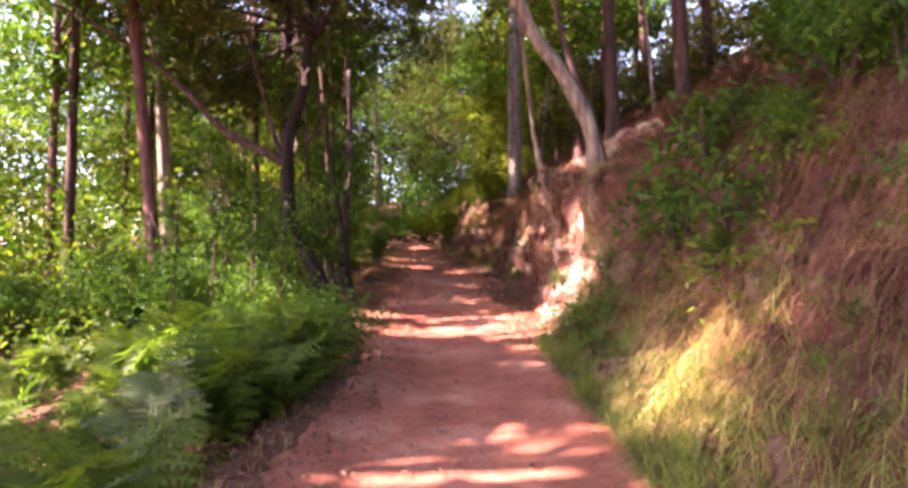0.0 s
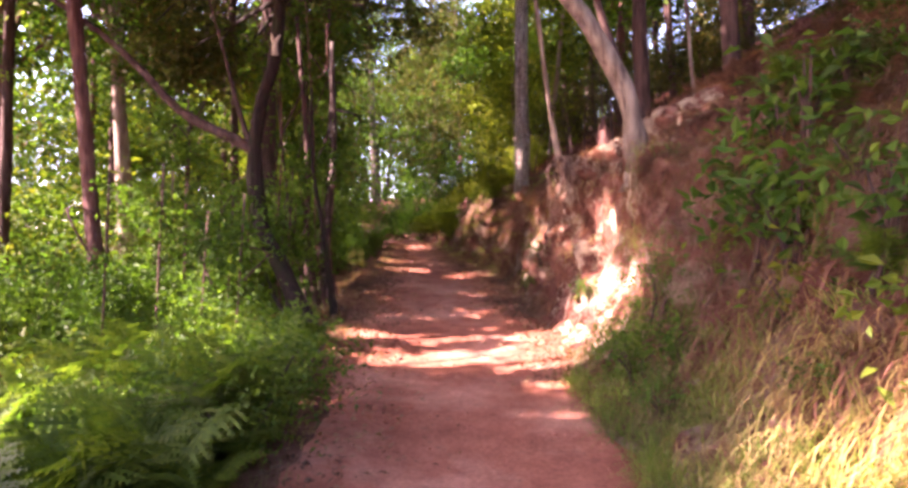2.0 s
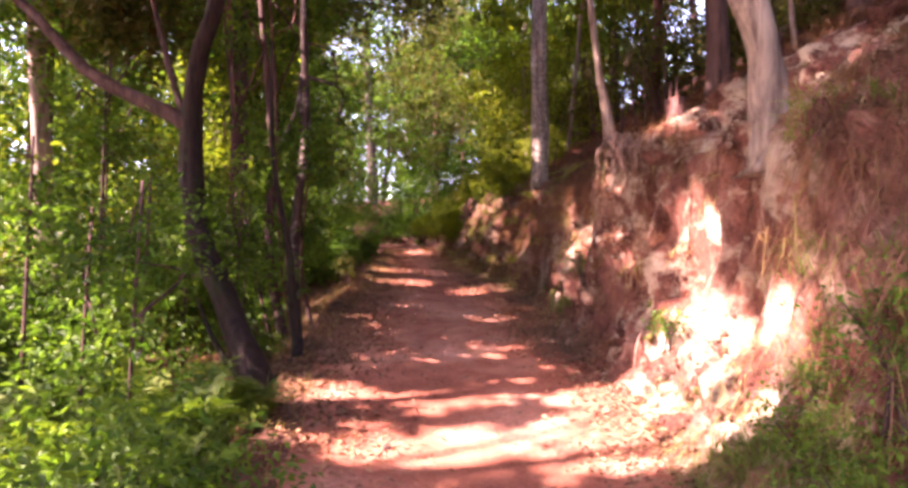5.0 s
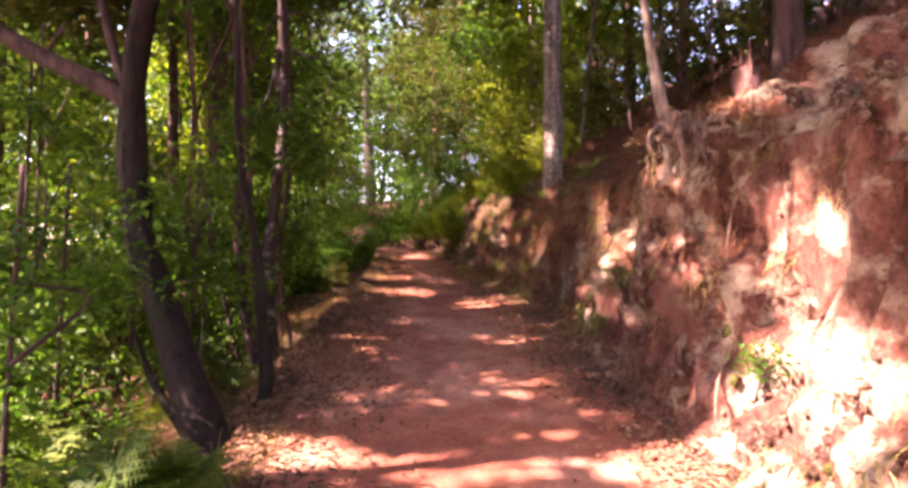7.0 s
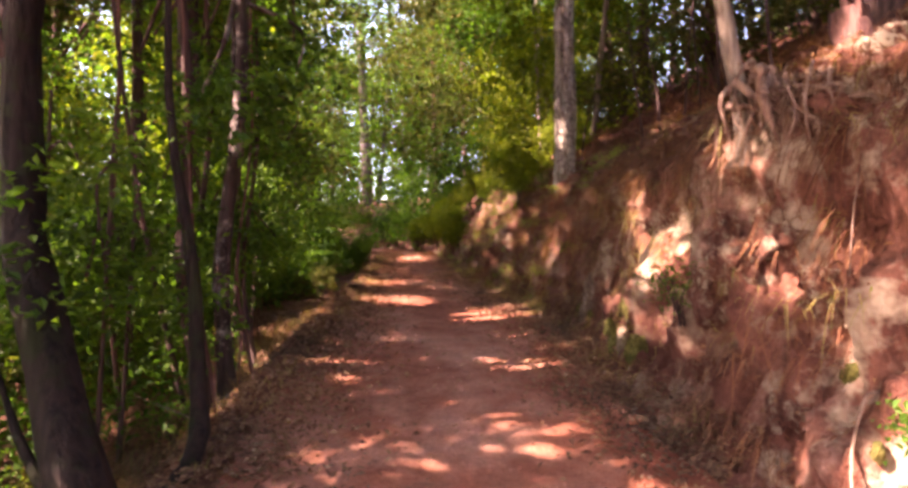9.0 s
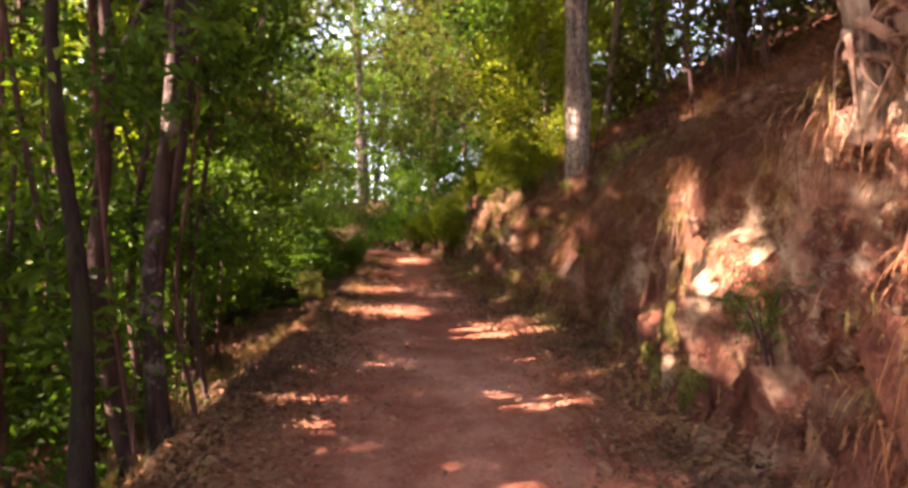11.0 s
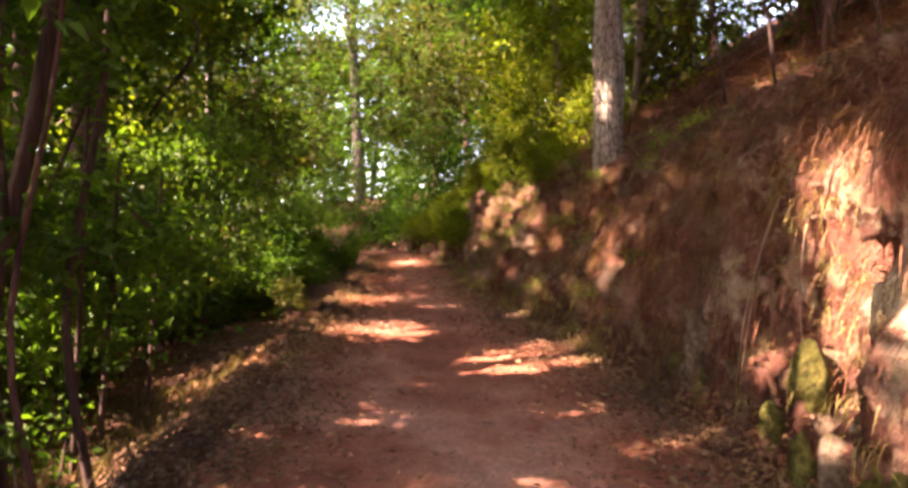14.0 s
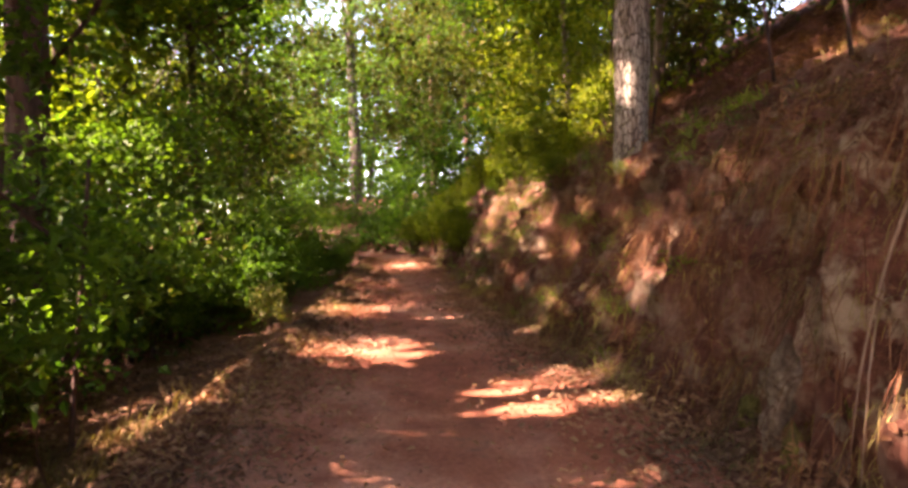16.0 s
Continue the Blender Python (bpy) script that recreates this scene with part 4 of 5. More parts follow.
SHRUBS = [shrub("leafy dark green shrub in the undergrowth", 1.7, 0.75, M_LEAF, 61), shrub("bright green shrub in the undergrowth", 1.5, 0.7, M_BRIGHT, 62),
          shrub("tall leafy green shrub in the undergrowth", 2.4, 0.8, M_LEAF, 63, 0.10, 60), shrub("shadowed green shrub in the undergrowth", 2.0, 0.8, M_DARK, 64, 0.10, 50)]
rng = np.random.default_rng(5)
spots = []
for k in range(120):  # beside the path, thick from the clump of saplings onward
    y = rng.uniform(10.5, 40)
    d = 0.85 + abs(rng.normal(0, 0.9)) * (1.0 + y * 0.05)
    if y < 14.5:
        d += 1.9
    elif y < 20:
        d += 1.1
    spots.append((edge_l(y) - d, y))
for k in range(34):  # behind the ferns
    spots.append((rng.uniform(-12, -5.6), rng.uniform(9.5, 20)))
for k in range(20):  # past the bend
    spots.append((rng.uniform(-5.0, 1.5), rng.uniform(37.5, 42)))
rng.shuffle(spots)
spread_copies(SHRUBS, [s for s in spots if s[1] < 24], rng, 0.6, 1.05)
for s in [s for s in spots if s[1] >= 24]:
    copy_thing(SHRUBS[int(rng.integers(4))], Matrix.Translation(on_land(*s, 0.05)) @ Matrix.Rotation(rng.uniform(0, 6.28), 4, "Z") @ Matrix.Scale(rng.uniform(0.5, 0.8), 4))
for x, y, s in ((3.5, 4.6, 0.7), (3.8, 5.6, 0.8), (4.1, 6.6, 0.75), (3.4, 6.9, 0.55), (4.4, 7.6, 0.8), (3.0, 5.4, 0.45)):
    copy_thing(SHRUBS[int(y * 10) % 2 * 3], Matrix.Translation(on_land(x, y, 0.05)) @ Matrix.Rotation(x * 7, 4, "Z") @ Matrix.Scale(s, 4))
HILL_SHRUBS = [shrub("yellow-green bush on top of the bank", 1.5, 0.7, M_BRIGHT, 65), shrub("dusky green bush on the hillside", 1.7, 0.8, M_DARK, 66)]
spots = []
for k in range(34):
    y = rng.uniform(22.5, 34)
    spots.append((edge_r(y) + 1.25 + abs(rng.normal(0, 0.9)), y))
spots += [(edge_r(y) + rng.uniform(0.35, 0.9), y) for y in rng.uniform(27.5, 36, 26) if not 29.6 < y < 31.8]
spread_copies(HILL_SHRUBS[:1], spots, rng, 0.45, 1.1)
spots = []
for k in range(26):
    y = rng.uniform(7, 30)
    spots.append((edge_r(y) + 4.2 + abs(rng.normal(0, 3.5)), y))
spread_copies(HILL_SHRUBS[1:], spots, rng, 0.7, 1.4)


def frond_mesh(name, length, pairs, material, rng, droop=0.9):
    """A fern frond that arches over: a midrib with toothed side leaves."""
    verts, faces = [], []
    def blade(a, tip, half):
        side = (tip - a).cross(Vector((0, 0, 1))).normalized() * half
        i = len(verts)
        verts.extend([a, a.lerp(tip, 0.45) + side, tip, a.lerp(tip, 0.45) - side])
        faces.extend([(i, i + 2, i + 1), (i, i + 3, i + 2)])
    def at(t):
        return Vector((length * (0.9 * t - 0.12 * t * t), 0, length * (0.75 * t - droop * t * t)))
    for k in range(9):
        a, b = at(k / 9), at((k + 1) / 9)
        blade(a, b + (b - a) * 0.1, 0.006)
    for k in range(pairs):
        t = 0.16 + 0.82 * k / pairs
        p = at(t)
        w = length * 0.42 * (1 - t) ** 0.75 * min(1, 0.5 + t * 2)
        for s in (-1, 1):
            tip = p + Vector((w * 0.45, s * w, -w * 0.25 + rng.normal(0, 0.03) * length))
            blade(p, tip, w * 0.05)
            m = max(4, int(9 * (1 - t)) + 3)
            for j in range(m):
                u = (j + 0.6) / m
                q = p.lerp(tip, u)
                ln = w * 0.27 * (1 - u * 0.8)
                way = (tip - p).normalized()
                for g in (-1, 1):
                    out = Vector((-way.y * g, way.x * g, 0)) * ln + way * ln * 0.5 + Vector((0, 0, -ln * 0.25))
                    blade(q, q + out, ln * 0.30)
    return mesh_from(name, np.array([tuple(v) for v in verts]), np.array(faces), material, False)


def fern(label, fronds, length, material, seed):
    rng = np.random.default_rng(seed)
    e = thing("fern", (0, 0, 0), label, "fern", "ferns beside the path")
    kinds = [frond_mesh("frond", length * s, 13, material, rng, d) for s, d in ((1.0, 0.7), (0.85, 0.95), (1.1, 0.55))]
    for k in range(fronds):
        ob = new("frond", kinds[k % 3])
        ob.parent = e
        ob.rotation_euler = (rng.normal(0, 0.15), rng.normal(-0.5, 0.25), 6.283 * k / fronds + rng.normal(0, 0.3))
        ob.location = (0, 0, rng.uniform(0.0, 0.25))
    return e


FERNS = [fern("bright green bracken fern beside the path", 7, 1.15, M_FERN, 71), fern("arching green bracken fern in the undergrowth", 7, 1.0, M_FERN, 72)]
rng = np.random.default_rng(8)
spots = []
for k in range(125):
    y = rng.uniform(2.4, 10.3)
    d = 0.3 + abs(rng.normal(0, 1.9))
    spots.append((edge_l(y) - d, y))
spots = [s for s in spots if (s[0] + 2.0) ** 2 + (s[1] - 4.0) ** 2 > 0.8]
spread_copies(FERNS, spots, rng, 0.5, 1.35, -0.05)
pale = fern("pale silvery fern arching beside the path", 6, 0.7, M_FERN_PALE, 73)
spread_copies([pale], [(-2.05, 3.95), (-2.25, 4.5), (-1.95, 6.2)], rng, 1.05, 1.2, -0.3)
LOW = [shrub("low leafy weed beside the path", 0.7, 0.45, M_BRIGHT, 67, 0.042, 26, 40, name="weed"), shrub("low green weed beside the path", 0.8, 0.5, M_LEAF, 68, 0.045, 26, 40, name="weed")]
spots = []
for k in range(54):
    y = rng.uniform(2.4, 12)
    d = 0.45 + (1.5 if y > 9.3 else 0) + abs(rng.normal(0, 2.4)) if k % 3 else 0.35 + rng.uniform(0, 0.9)
    if k % 3 == 0:
        y = rng.uniform(6.2, 8.4)
    spots.append((edge_l(y) - d, y))
spread_copies(LOW, spots, rng, 0.7, 1.5)
for x, y, s in ((1.62, 7.3, 0.75), (1.85, 6.9, 0.7), (1.7, 7.9, 0.7), (1.95, 7.6, 0.8), (1.6, 6.5, 0.5)):
    copy_thing(LOW[1], Matrix.Translation(on_land(x, y, 0.05)) @ Matrix.Rotation(x * 9, 4, "Z") @ Matrix.Scale(s, 4))
for x, y, s in ((-2.9, 9.9, 0.6), (-3.4, 10.4, 0.8), (-2.8, 10.6, 0.5), (-3.6, 11.2, 0.8), (-3.1, 9.4, 0.7), (-4.1, 10.2, 0.9), (-2.6, 9.5, 0.5), (-3.0, 11.6, 0.6), (-2.7, 12.9, 0.5), (-3.3, 12.2, 0.7)):
    copy_thing(LOW[int(y * 10) % 2], Matrix.Translation(on_land(x, y, 0.05)) @ Matrix.Rotation(x * 9, 4, "Z") @ Matrix.Scale(s, 4))
for x, y, s in ((2.65, 6.0, 0.55), (2.95, 6.6, 0.6), (2.4, 5.3, 0.45), (3.25, 5.7, 0.55), (2.9, 7.4, 0.5), (3.3, 7.9, 0.6)):
    copy_thing(FERNS[int(y * 10) % 2], Matrix.Translation(on_land(x, y, 0.0)) @ Matrix.Rotation(x * 7, 4, "Z") @ Matrix.Scale(s, 4))
copy_thing(LOW[1], Matrix.Translation(bank_point(12.65, 0.42)) @ Matrix.Scale(0.55, 4))
BANK_WEEDS = [shrub("leafy weed growing on the bank", 0.6, 0.34, M_LEAF, 69, 0.085, 14, 16, name="weed"), shrub("bright broad-leaved weed on the bank", 0.55, 0.3, M_BRIGHT, 70, 0.10, 10, 14, name="weed")]
spots = []
for k in range(60):
    y = rng.uniform(2.4, 8.2)
    spots.append((edge_r(y) + rng.uniform(0.5, 3.4), y))
for k in range(24):
    y = rng.uniform(3.2, 8.4)
    spots.append((edge_r(y) + rng.uniform(1.3, 3.8), y))
spots += [(1.75, 8.0), (1.6, 7.6), (1.9, 8.2), (1.95, 10.6), (1.3, 18.6), (1.5, 17.2)]
spread_copies(BANK_WEEDS, spots, rng, 0.45, 0.95)

DEAD = [fern("withered brown bracken drooping on the bank", 6, 0.75, M_DEAD_FERN, 74)]
BROAD = [shrub("broad-leaved green weed on the shaded bank", 0.6, 0.3, M_LEAF, 75, 0.095, 12, 10, name="weed"), shrub("yellowing broad-leaved weed on the bank", 0.5, 0.26, M_BRIGHT, 76, 0.085, 10, 8, name="weed")]
near_rng = np.random.default_rng(303)
spots = []
for k in range(22):
    y = near_rng.uniform(5.8, 8.8)
    spots.append((edge_r(y) + near_rng.uniform(1.3, 4.0), y))
spread_copies(DEAD, spots, near_rng, 0.6, 1.0, 0.05)
spots = [(edge_r(y) + d, y) for y, d in zip(near_rng.uniform(2.8, 8.0, 18), near_rng.uniform(0.6, 2.4, 18))] + [(2.35, 6.1), (2.45, 6.3), (2.2, 5.9), (2.75, 5.2), (2.95, 4.6)]
spread_copies(BROAD, spots, near_rng, 0.7, 1.3, 0.0)
for x, y, z in ((3.6, 7.6, 0.9), (3.2, 6.8, 0.8), (2.6, 7.4, 0.75), (4.2, 6.2, 1.0), (3.9, 5.0, 0.9), (4.6, 8.4, 0.8)):
    copy_thing(FERNS[int(x * 10) % 2], Matrix.Translation(on_land(x, y, -0.05)) @ Matrix.Rotation(x * 5, 4, "Z") @ Matrix.Scale(z, 4))


def blades(name, roots, ways, lengths, droop, width, material):
    """Grass blades: ribbons of three joints that bend over."""
    n = len(roots)
    side = np.cross(ways, np.array([0.1, 0.2, 1.0]))
    side /= np.linalg.norm(side, axis=1)[:, None] + 1e-9
    L = lengths[:, None]
    rows = []
    for t, w in ((0, 1.0), (0.35, 0.9), (0.7, 0.6)):
        c = roots + ways * L * t + np.array([0, 0, -1.0]) * (droop[:, None] * L * t * t)
        rows += [c - side * width * w, c + side * width * w]
    rows.append(roots + ways * L + np.array([0, 0, -1.0]) * droop[:, None] * L)
    v = np.stack(rows, 1).reshape(-1, 3)
    i = np.arange(n)[:, None] * 7
    f = np.concatenate([i + np.array([t]) for t in ((0, 1, 3), (0, 3, 2), (2, 3, 5), (2, 5, 4), (4, 5, 6))], 0)
    return mesh_from(name, v, f, material, False)


def grass(name, label, tufts, per, length, droop, width, material, seed, spread=0.07, lean=(-0.4, 0, 0.8)):
    rng = np.random.default_rng(seed)
    roots = np.repeat(np.array(tufts), per, 0)
    n = len(roots)
    roots = roots + rng.normal(0, 1, (n, 3)) * np.array([spread, spread, 0.02])
    ways = rng.normal(0, 0.45, (n, 3)) + np.array(lean)
    ways /= np.linalg.norm(ways, axis=1)[:, None]
    ob = new(name, blades(name, roots, ways, length * rng.uniform(0.5, 1.3, n), droop * rng.uniform(0.5, 1.5, n), width, material))
    return tagged(ob, label, "grass", kind="stuff")


def bank_spot(y, dx):
    return bank_point(y, dx)


rng = np.random.default_rng(15)
tufts = [bank_spot(y, d) for y, d in zip(rng.uniform(2.4, 8.6, 520), np.abs(rng.normal(0.3, 0.45, 520)))]
grass("green_grass", "tufts of yellowish green grass at the foot of the bank", tufts, 26, 0.30, 0.55, 0.0035, M_GRASS, 1)
tufts = [bank_spot(y, d) for y, d in zip(rng.uniform(2.4, 9.2, 300), rng.uniform(0.15, 0.8, 300))]
tufts += [bank_spot(y, d) for y, d in zip(rng.uniform(9, 33, 800), rng.uniform(0.05, 1.3, 800)) if fbm((y * 0.9, d * 1.5, 3)) > 0.12 and not 12.5 < y < 18]
fringe = [bank_spot(y, d) for y, d in zip(rng.uniform(12.5, 17, 420), rng.uniform(0.1, 0.8, 420))]
grass("straw_fringe", "short dry straw clinging to the clay bank", fringe, 14, 0.11, 1.0, 0.002, M_STRAW, 9, lean=(-0.6, 0, 0.1))
near = [bank_spot(y, d) for y, d in zip(rng.uniform(2.4, 8.8, 950), rng.uniform(0.35, 2.6, 950))]
grass("near_straw", "matted dry brown grass on the near bank", near, 16, 0.30, 0.9, 0.003, M_STRAW_DARK, 11, spread=0.10, lean=(-0.5, 0, 0.35))
grass("dry_grass", "dry straw-coloured grass hanging down the bank", tufts, 16, 0.22, 1.0, 0.003, M_STRAW, 2, lean=(-0.6, 0, 0.25))
tufts = [bank_spot(y, d) for y, d in zip(rng.uniform(17.5, 36, 520), rng.uniform(0.15, 2.2, 520))]
grass("bank_grass", "yellow-green grass on the far bank", tufts, 18, 0.26, 0.7, 0.006, M_GRASS, 3)
shaggy = np.random.default_rng(207)
tufts = [bank_spot(y, d) for y, d in zip(shaggy.uniform(15.5, 27, 1100), shaggy.uniform(0.1, 2.5, 1100)) if fbm((y * 0.8, d * 1.3, 8)) > -0.15]
grass("withered_bank_grass", "withered brown grass hanging over the shaded bank", tufts, 14, 0.24, 1.0, 0.005, M_STRAW_DARK, 21, spread=0.09, lean=(-0.6, 0, 0.3))
tufts = [bank_spot(y, d) for y, d in zip(shaggy.uniform(16.5, 25, 420), np.abs(shaggy.normal(0.1, 0.4, 420))) if fbm((y * 1.1, d, 2)) > -0.05]
grass("bank_foot_straw", "pale straw and dry weeds along the bank's foot", tufts, 16, 0.22, 0.8, 0.005, M_STRAW, 22, spread=0.08, lean=(-0.5, 0, 0.5))
mats = np.random.default_rng(411)
tufts = [bank_spot(y, d) for y, d in zip(mats.uniform(4.0, 5.7, 230), mats.uniform(0.1, 1.0, 230))]
grass("pale_straw", "bleached cream-coloured straw in a sunny spot on the bank", tufts, 18, 0.26, 0.8, 0.0035, M_STRAW, 26, spread=0.07, lean=(-0.6, -0.1, 0.4))
tufts = [bank_spot(y, d) for y, d in zip(mats.uniform(11.2, 23, 2600), np.abs(mats.normal(1.0, 0.5, 2600)).clip(0.3, 2.6)) if fbm((y * 1.1, d * 1.6, 21)) > -0.12 and not (13.0 < y < 15.3 and d < 0.8)]
grass("needle_mat", "reddish brown needles and dry grass hanging over the bank", tufts, 14, 0.27, 1.1, 0.0035, M_NEEDLE, 23, spread=0.08, lean=(-0.7, 0, 0.1))
tufts = []
for y, d in zip(mats.uniform(2.6, 24, 2800), 2.5 + np.abs(mats.normal(0, 1.7, 2800))):
    tufts.append((edge_r(y) + d, y, path_z(y) + bank_h(d, y) + 0.16 * fbm((d * 1.1, y * 1.1, 5))))
grass("slope_grass", "long withered purple-brown grass on the near hillside", [p for p in tufts if p[1] < 9], 16, 0.36, 0.9, 0.004, M_DEAD_FERN, 27, spread=0.12, lean=(-0.5, 0, 0.35))
tufts = [p for p in tufts if p[1] >= 9]
grass("slope_brush", "dry brown grass and needles on the hillside", tufts, 12, 0.26, 0.8, 0.0045, M_NEEDLE, 24, spread=0.12, lean=(-0.5, 0, 0.4))
tufts = [bank_spot(y, d) for y, d in zip(mats.uniform(2.6, 8.6, 900), mats.uniform(0.7, 2.6, 900))]
grass("hanging_grass", "long withered purple-brown grass hanging down the bank", tufts, 16, 0.36, 1.0, 0.0032, M_DEAD_FERN, 25, spread=0.09, lean=(-0.6, 0, 0.2))
tufts = []
for k in range(260):
    y = rng.uniform(3, 30)
    x = edge_l(y) - abs(rng.normal(0.1, 0.25))
    tufts.append((x, y, land(x, y)))
grass("verge_grass", "sparse dry grass along the path's edge", tufts, 10, 0.2, 0.5, 0.0025, M_STRAW, 4, lean=(0.2, 0, 0.8))


tufts = []
for k in range(380):
    y = rng.uniform(9.2, 17)
    x = edge_l(y) - 0.35 - abs(rng.normal(0, 1.2))
    tufts.append((x, y, land(x, y)))
grass("dry_brush", "withered brown brush under the saplings", tufts, 16, 0.36, 0.5, 0.003, M_STRAW_DARK, 12, spread=0.12, lean=(0.1, 0, 0.8))


def litter(name, label, pts, size, seed):
    rng = np.random.default_rng(seed)
    p = np.array(pts) + np.array([0, 0, 0.015])
    n = len(p)
    a = rng.uniform(0, 6.28, n)
    d = np.stack([np.cos(a), np.sin(a), rng.normal(0, 0.3, n)], 1)
    s = np.stack([-np.sin(a), np.cos(a), rng.normal(0, 0.3, n)], 1)
    L = (size * rng.uniform(0.5, 1.4, n))[:, None]
    v = np.stack([p - d * L / 2, p + s * L * 0.25 + np.array([0, 0, 0.012]), p + d * L / 2, p - s * L * 0.25 + np.array([0, 0, 0.008])], 1).reshape(-1, 3)
    i = np.arange(n)[:, None] * 4
    f = np.concatenate([i + np.array([[0, 2, 1]]), i + np.array([[0, 3, 2]])], 0)
    return tagged(new(name, mesh_from(name, v, f, M_LITTER, False)), label, "leaves", kind="stuff")


pts = []
for k in range(15000):
    y = rng.uniform(9, 34) if k % 11 else rng.uniform(2.5, 9.5)
    x = edge_l(y) + rng.normal(0.12, 0.42) if k % 3 else edge_l(y) + 0.4 - abs(rng.normal(0, 1.1))
    u = (x - edge_l(y)) / (edge_r(y) - edge_l(y))
    pts.append((x, y, land(x, y) + (0.03 if u < 0 else 0.0)))
for k in range(9000):
    y = rng.uniform(8, 34)
    x = edge_r(y) + 0.1 - abs(rng.normal(0, 0.38))
    if k % 14 == 0:
        x = rng.uniform(edge_l(y), edge_r(y))
    pts.append((x, y, path_z(y) + 0.02))
for k in range(16000):  # drifted thick on both sides where the bank is shaded
    y = rng.uniform(11.5, 24)
    if k % 2:
        x = edge_l(y) - 0.35 + abs(rng.normal(0, 0.5))
    else:
        x = edge_r(y) + 0.3 - abs(rng.normal(0, 0.6)) * min(1, (y - 9) / 5)
    pts.append((x, y, land(x, y) + 0.015))
litter("leaf_litter", "brown fallen leaves along the path's edge", pts, 0.055, 6)
pts = []
for k in range(9000):
    y = rng.uniform(10.5, 21)
    x = edge_l(y) - rng.uniform(0, 2.4)
    pts.append((x, y, land(x, y) + 0.03))
litter("verge_litter", "reddish fallen leaves under the saplings", pts, 0.06, 9)
pts = []
for k in range(16000):
    y = rng.uniform(3, 30) if k % 3 else rng.uniform(13, 22)
    d = abs(rng.normal(0.0, 0.5)) if k % 2 else rng.uniform(0.9, 2.6)
    pts.append(bank_spot(y, min(d, 2.6)))
litter("bank_litter", "dry fallen leaves caught on the bank", pts, 0.05, 7)
pts = []
for k in range(11000):
    y = rng.uniform(7, 30)
    d = rng.uniform(2.7, 7)
    pts.append((edge_r(y) + d, y, path_z(y) + bank_h(d, y) + 0.16 * fbm((d * 1.1, y * 1.1, 5)) + 0.02))
litter("hill_litter", "reddish fallen leaves covering the hillside", pts, 0.07, 8)


# ---- clods, stones and roots ----
def lumps(name, label, pts, sizes, material, category, seed):
    """Many small lumps half sunk in the earth."""
    rng = np.random.default_rng(seed)
    bm = bmesh.new()
    bmesh.ops.create_icosphere(bm, subdivisions=1, radius=1)
    v0 = np.array([v.co[:] for v in bm.verts])
    f0 = np.array([[v.index for v in f.verts] for f in bm.faces])
    bm.free()
    V, F = [], []
    for p, s in zip(pts, sizes):
        v = v0 * (1 + rng.normal(0, 0.22, (len(v0), 1))) * s * np.array([1, rng.uniform(0.7, 1.3), rng.uniform(0.5, 0.9)])
        a = rng.uniform(0, 6.28)
        v = v @ np.array([[math.cos(a), -math.sin(a), 0], [math.sin(a), math.cos(a), 0], [0, 0, 1]])
        F.append(f0 + len(V) * len(v0))
        V.append(v + np.array(p))
    return tagged(new(name, mesh_from(name, np.concatenate(V), np.concatenate(F), material)), label, category, kind="stuff")


rng = np.random.default_rng(31)
pts = [bank_spot(y, d) for y, d in zip(rng.uniform(6.5, 30, 2600), np.abs(rng.normal(0.5, 0.6, 2600)).clip(0.02, 2.5))]
lumps("bank_clods", "crumbling clods of red clay on the bank", pts, 0.015 + 0.045 * rng.uniform(0, 1, 2600) ** 2.5, M_BANK, "clods", 1)
pts = []
for k in range(2600):
    y = rng.uniform(3, 30)
    r, l = edge_r(y), edge_l(y)
    x = r - abs(rng.normal(0, 0.25)) if k % 3 else l + abs(rng.normal(0, 0.3))
    if k % 4 == 0:
        x = rng.uniform(l, r)
    u = (x - l) / (r - l)
    pts.append((x, y, path_point(y, int(min(25, max(1, u * 26))))[2]))
lumps("path_crumbs", "small crumbs of earth and gravel on the path", pts, 0.005 + 0.022 * rng.uniform(0, 1, 2600) ** 3, M_PATH, "gravel", 2)


def stone(at, size, material, label, name="stone", category="stone", group="", seed=0):
    bm = bmesh.new()
    bmesh.ops.create_icosphere(bm, subdivisions=3, radius=1)
    for v in bm.verts:
        v.co *= 1 + 0.35 * noise.noise(v.co * 1.4 + Vector((seed, 0, 0))) + 0.12 * noise.noise(v.co * 4 + Vector((seed, 3, 0)))
        v.co = Vector((v.co.x * size[0], v.co.y * size[1], v.co.z * size[2]))
    ob = part(name, bm, material, None)
    ob.location = at
    ob.rotation_euler = (0, 0, seed * 1.3)
    return tagged(ob, label, category, group)


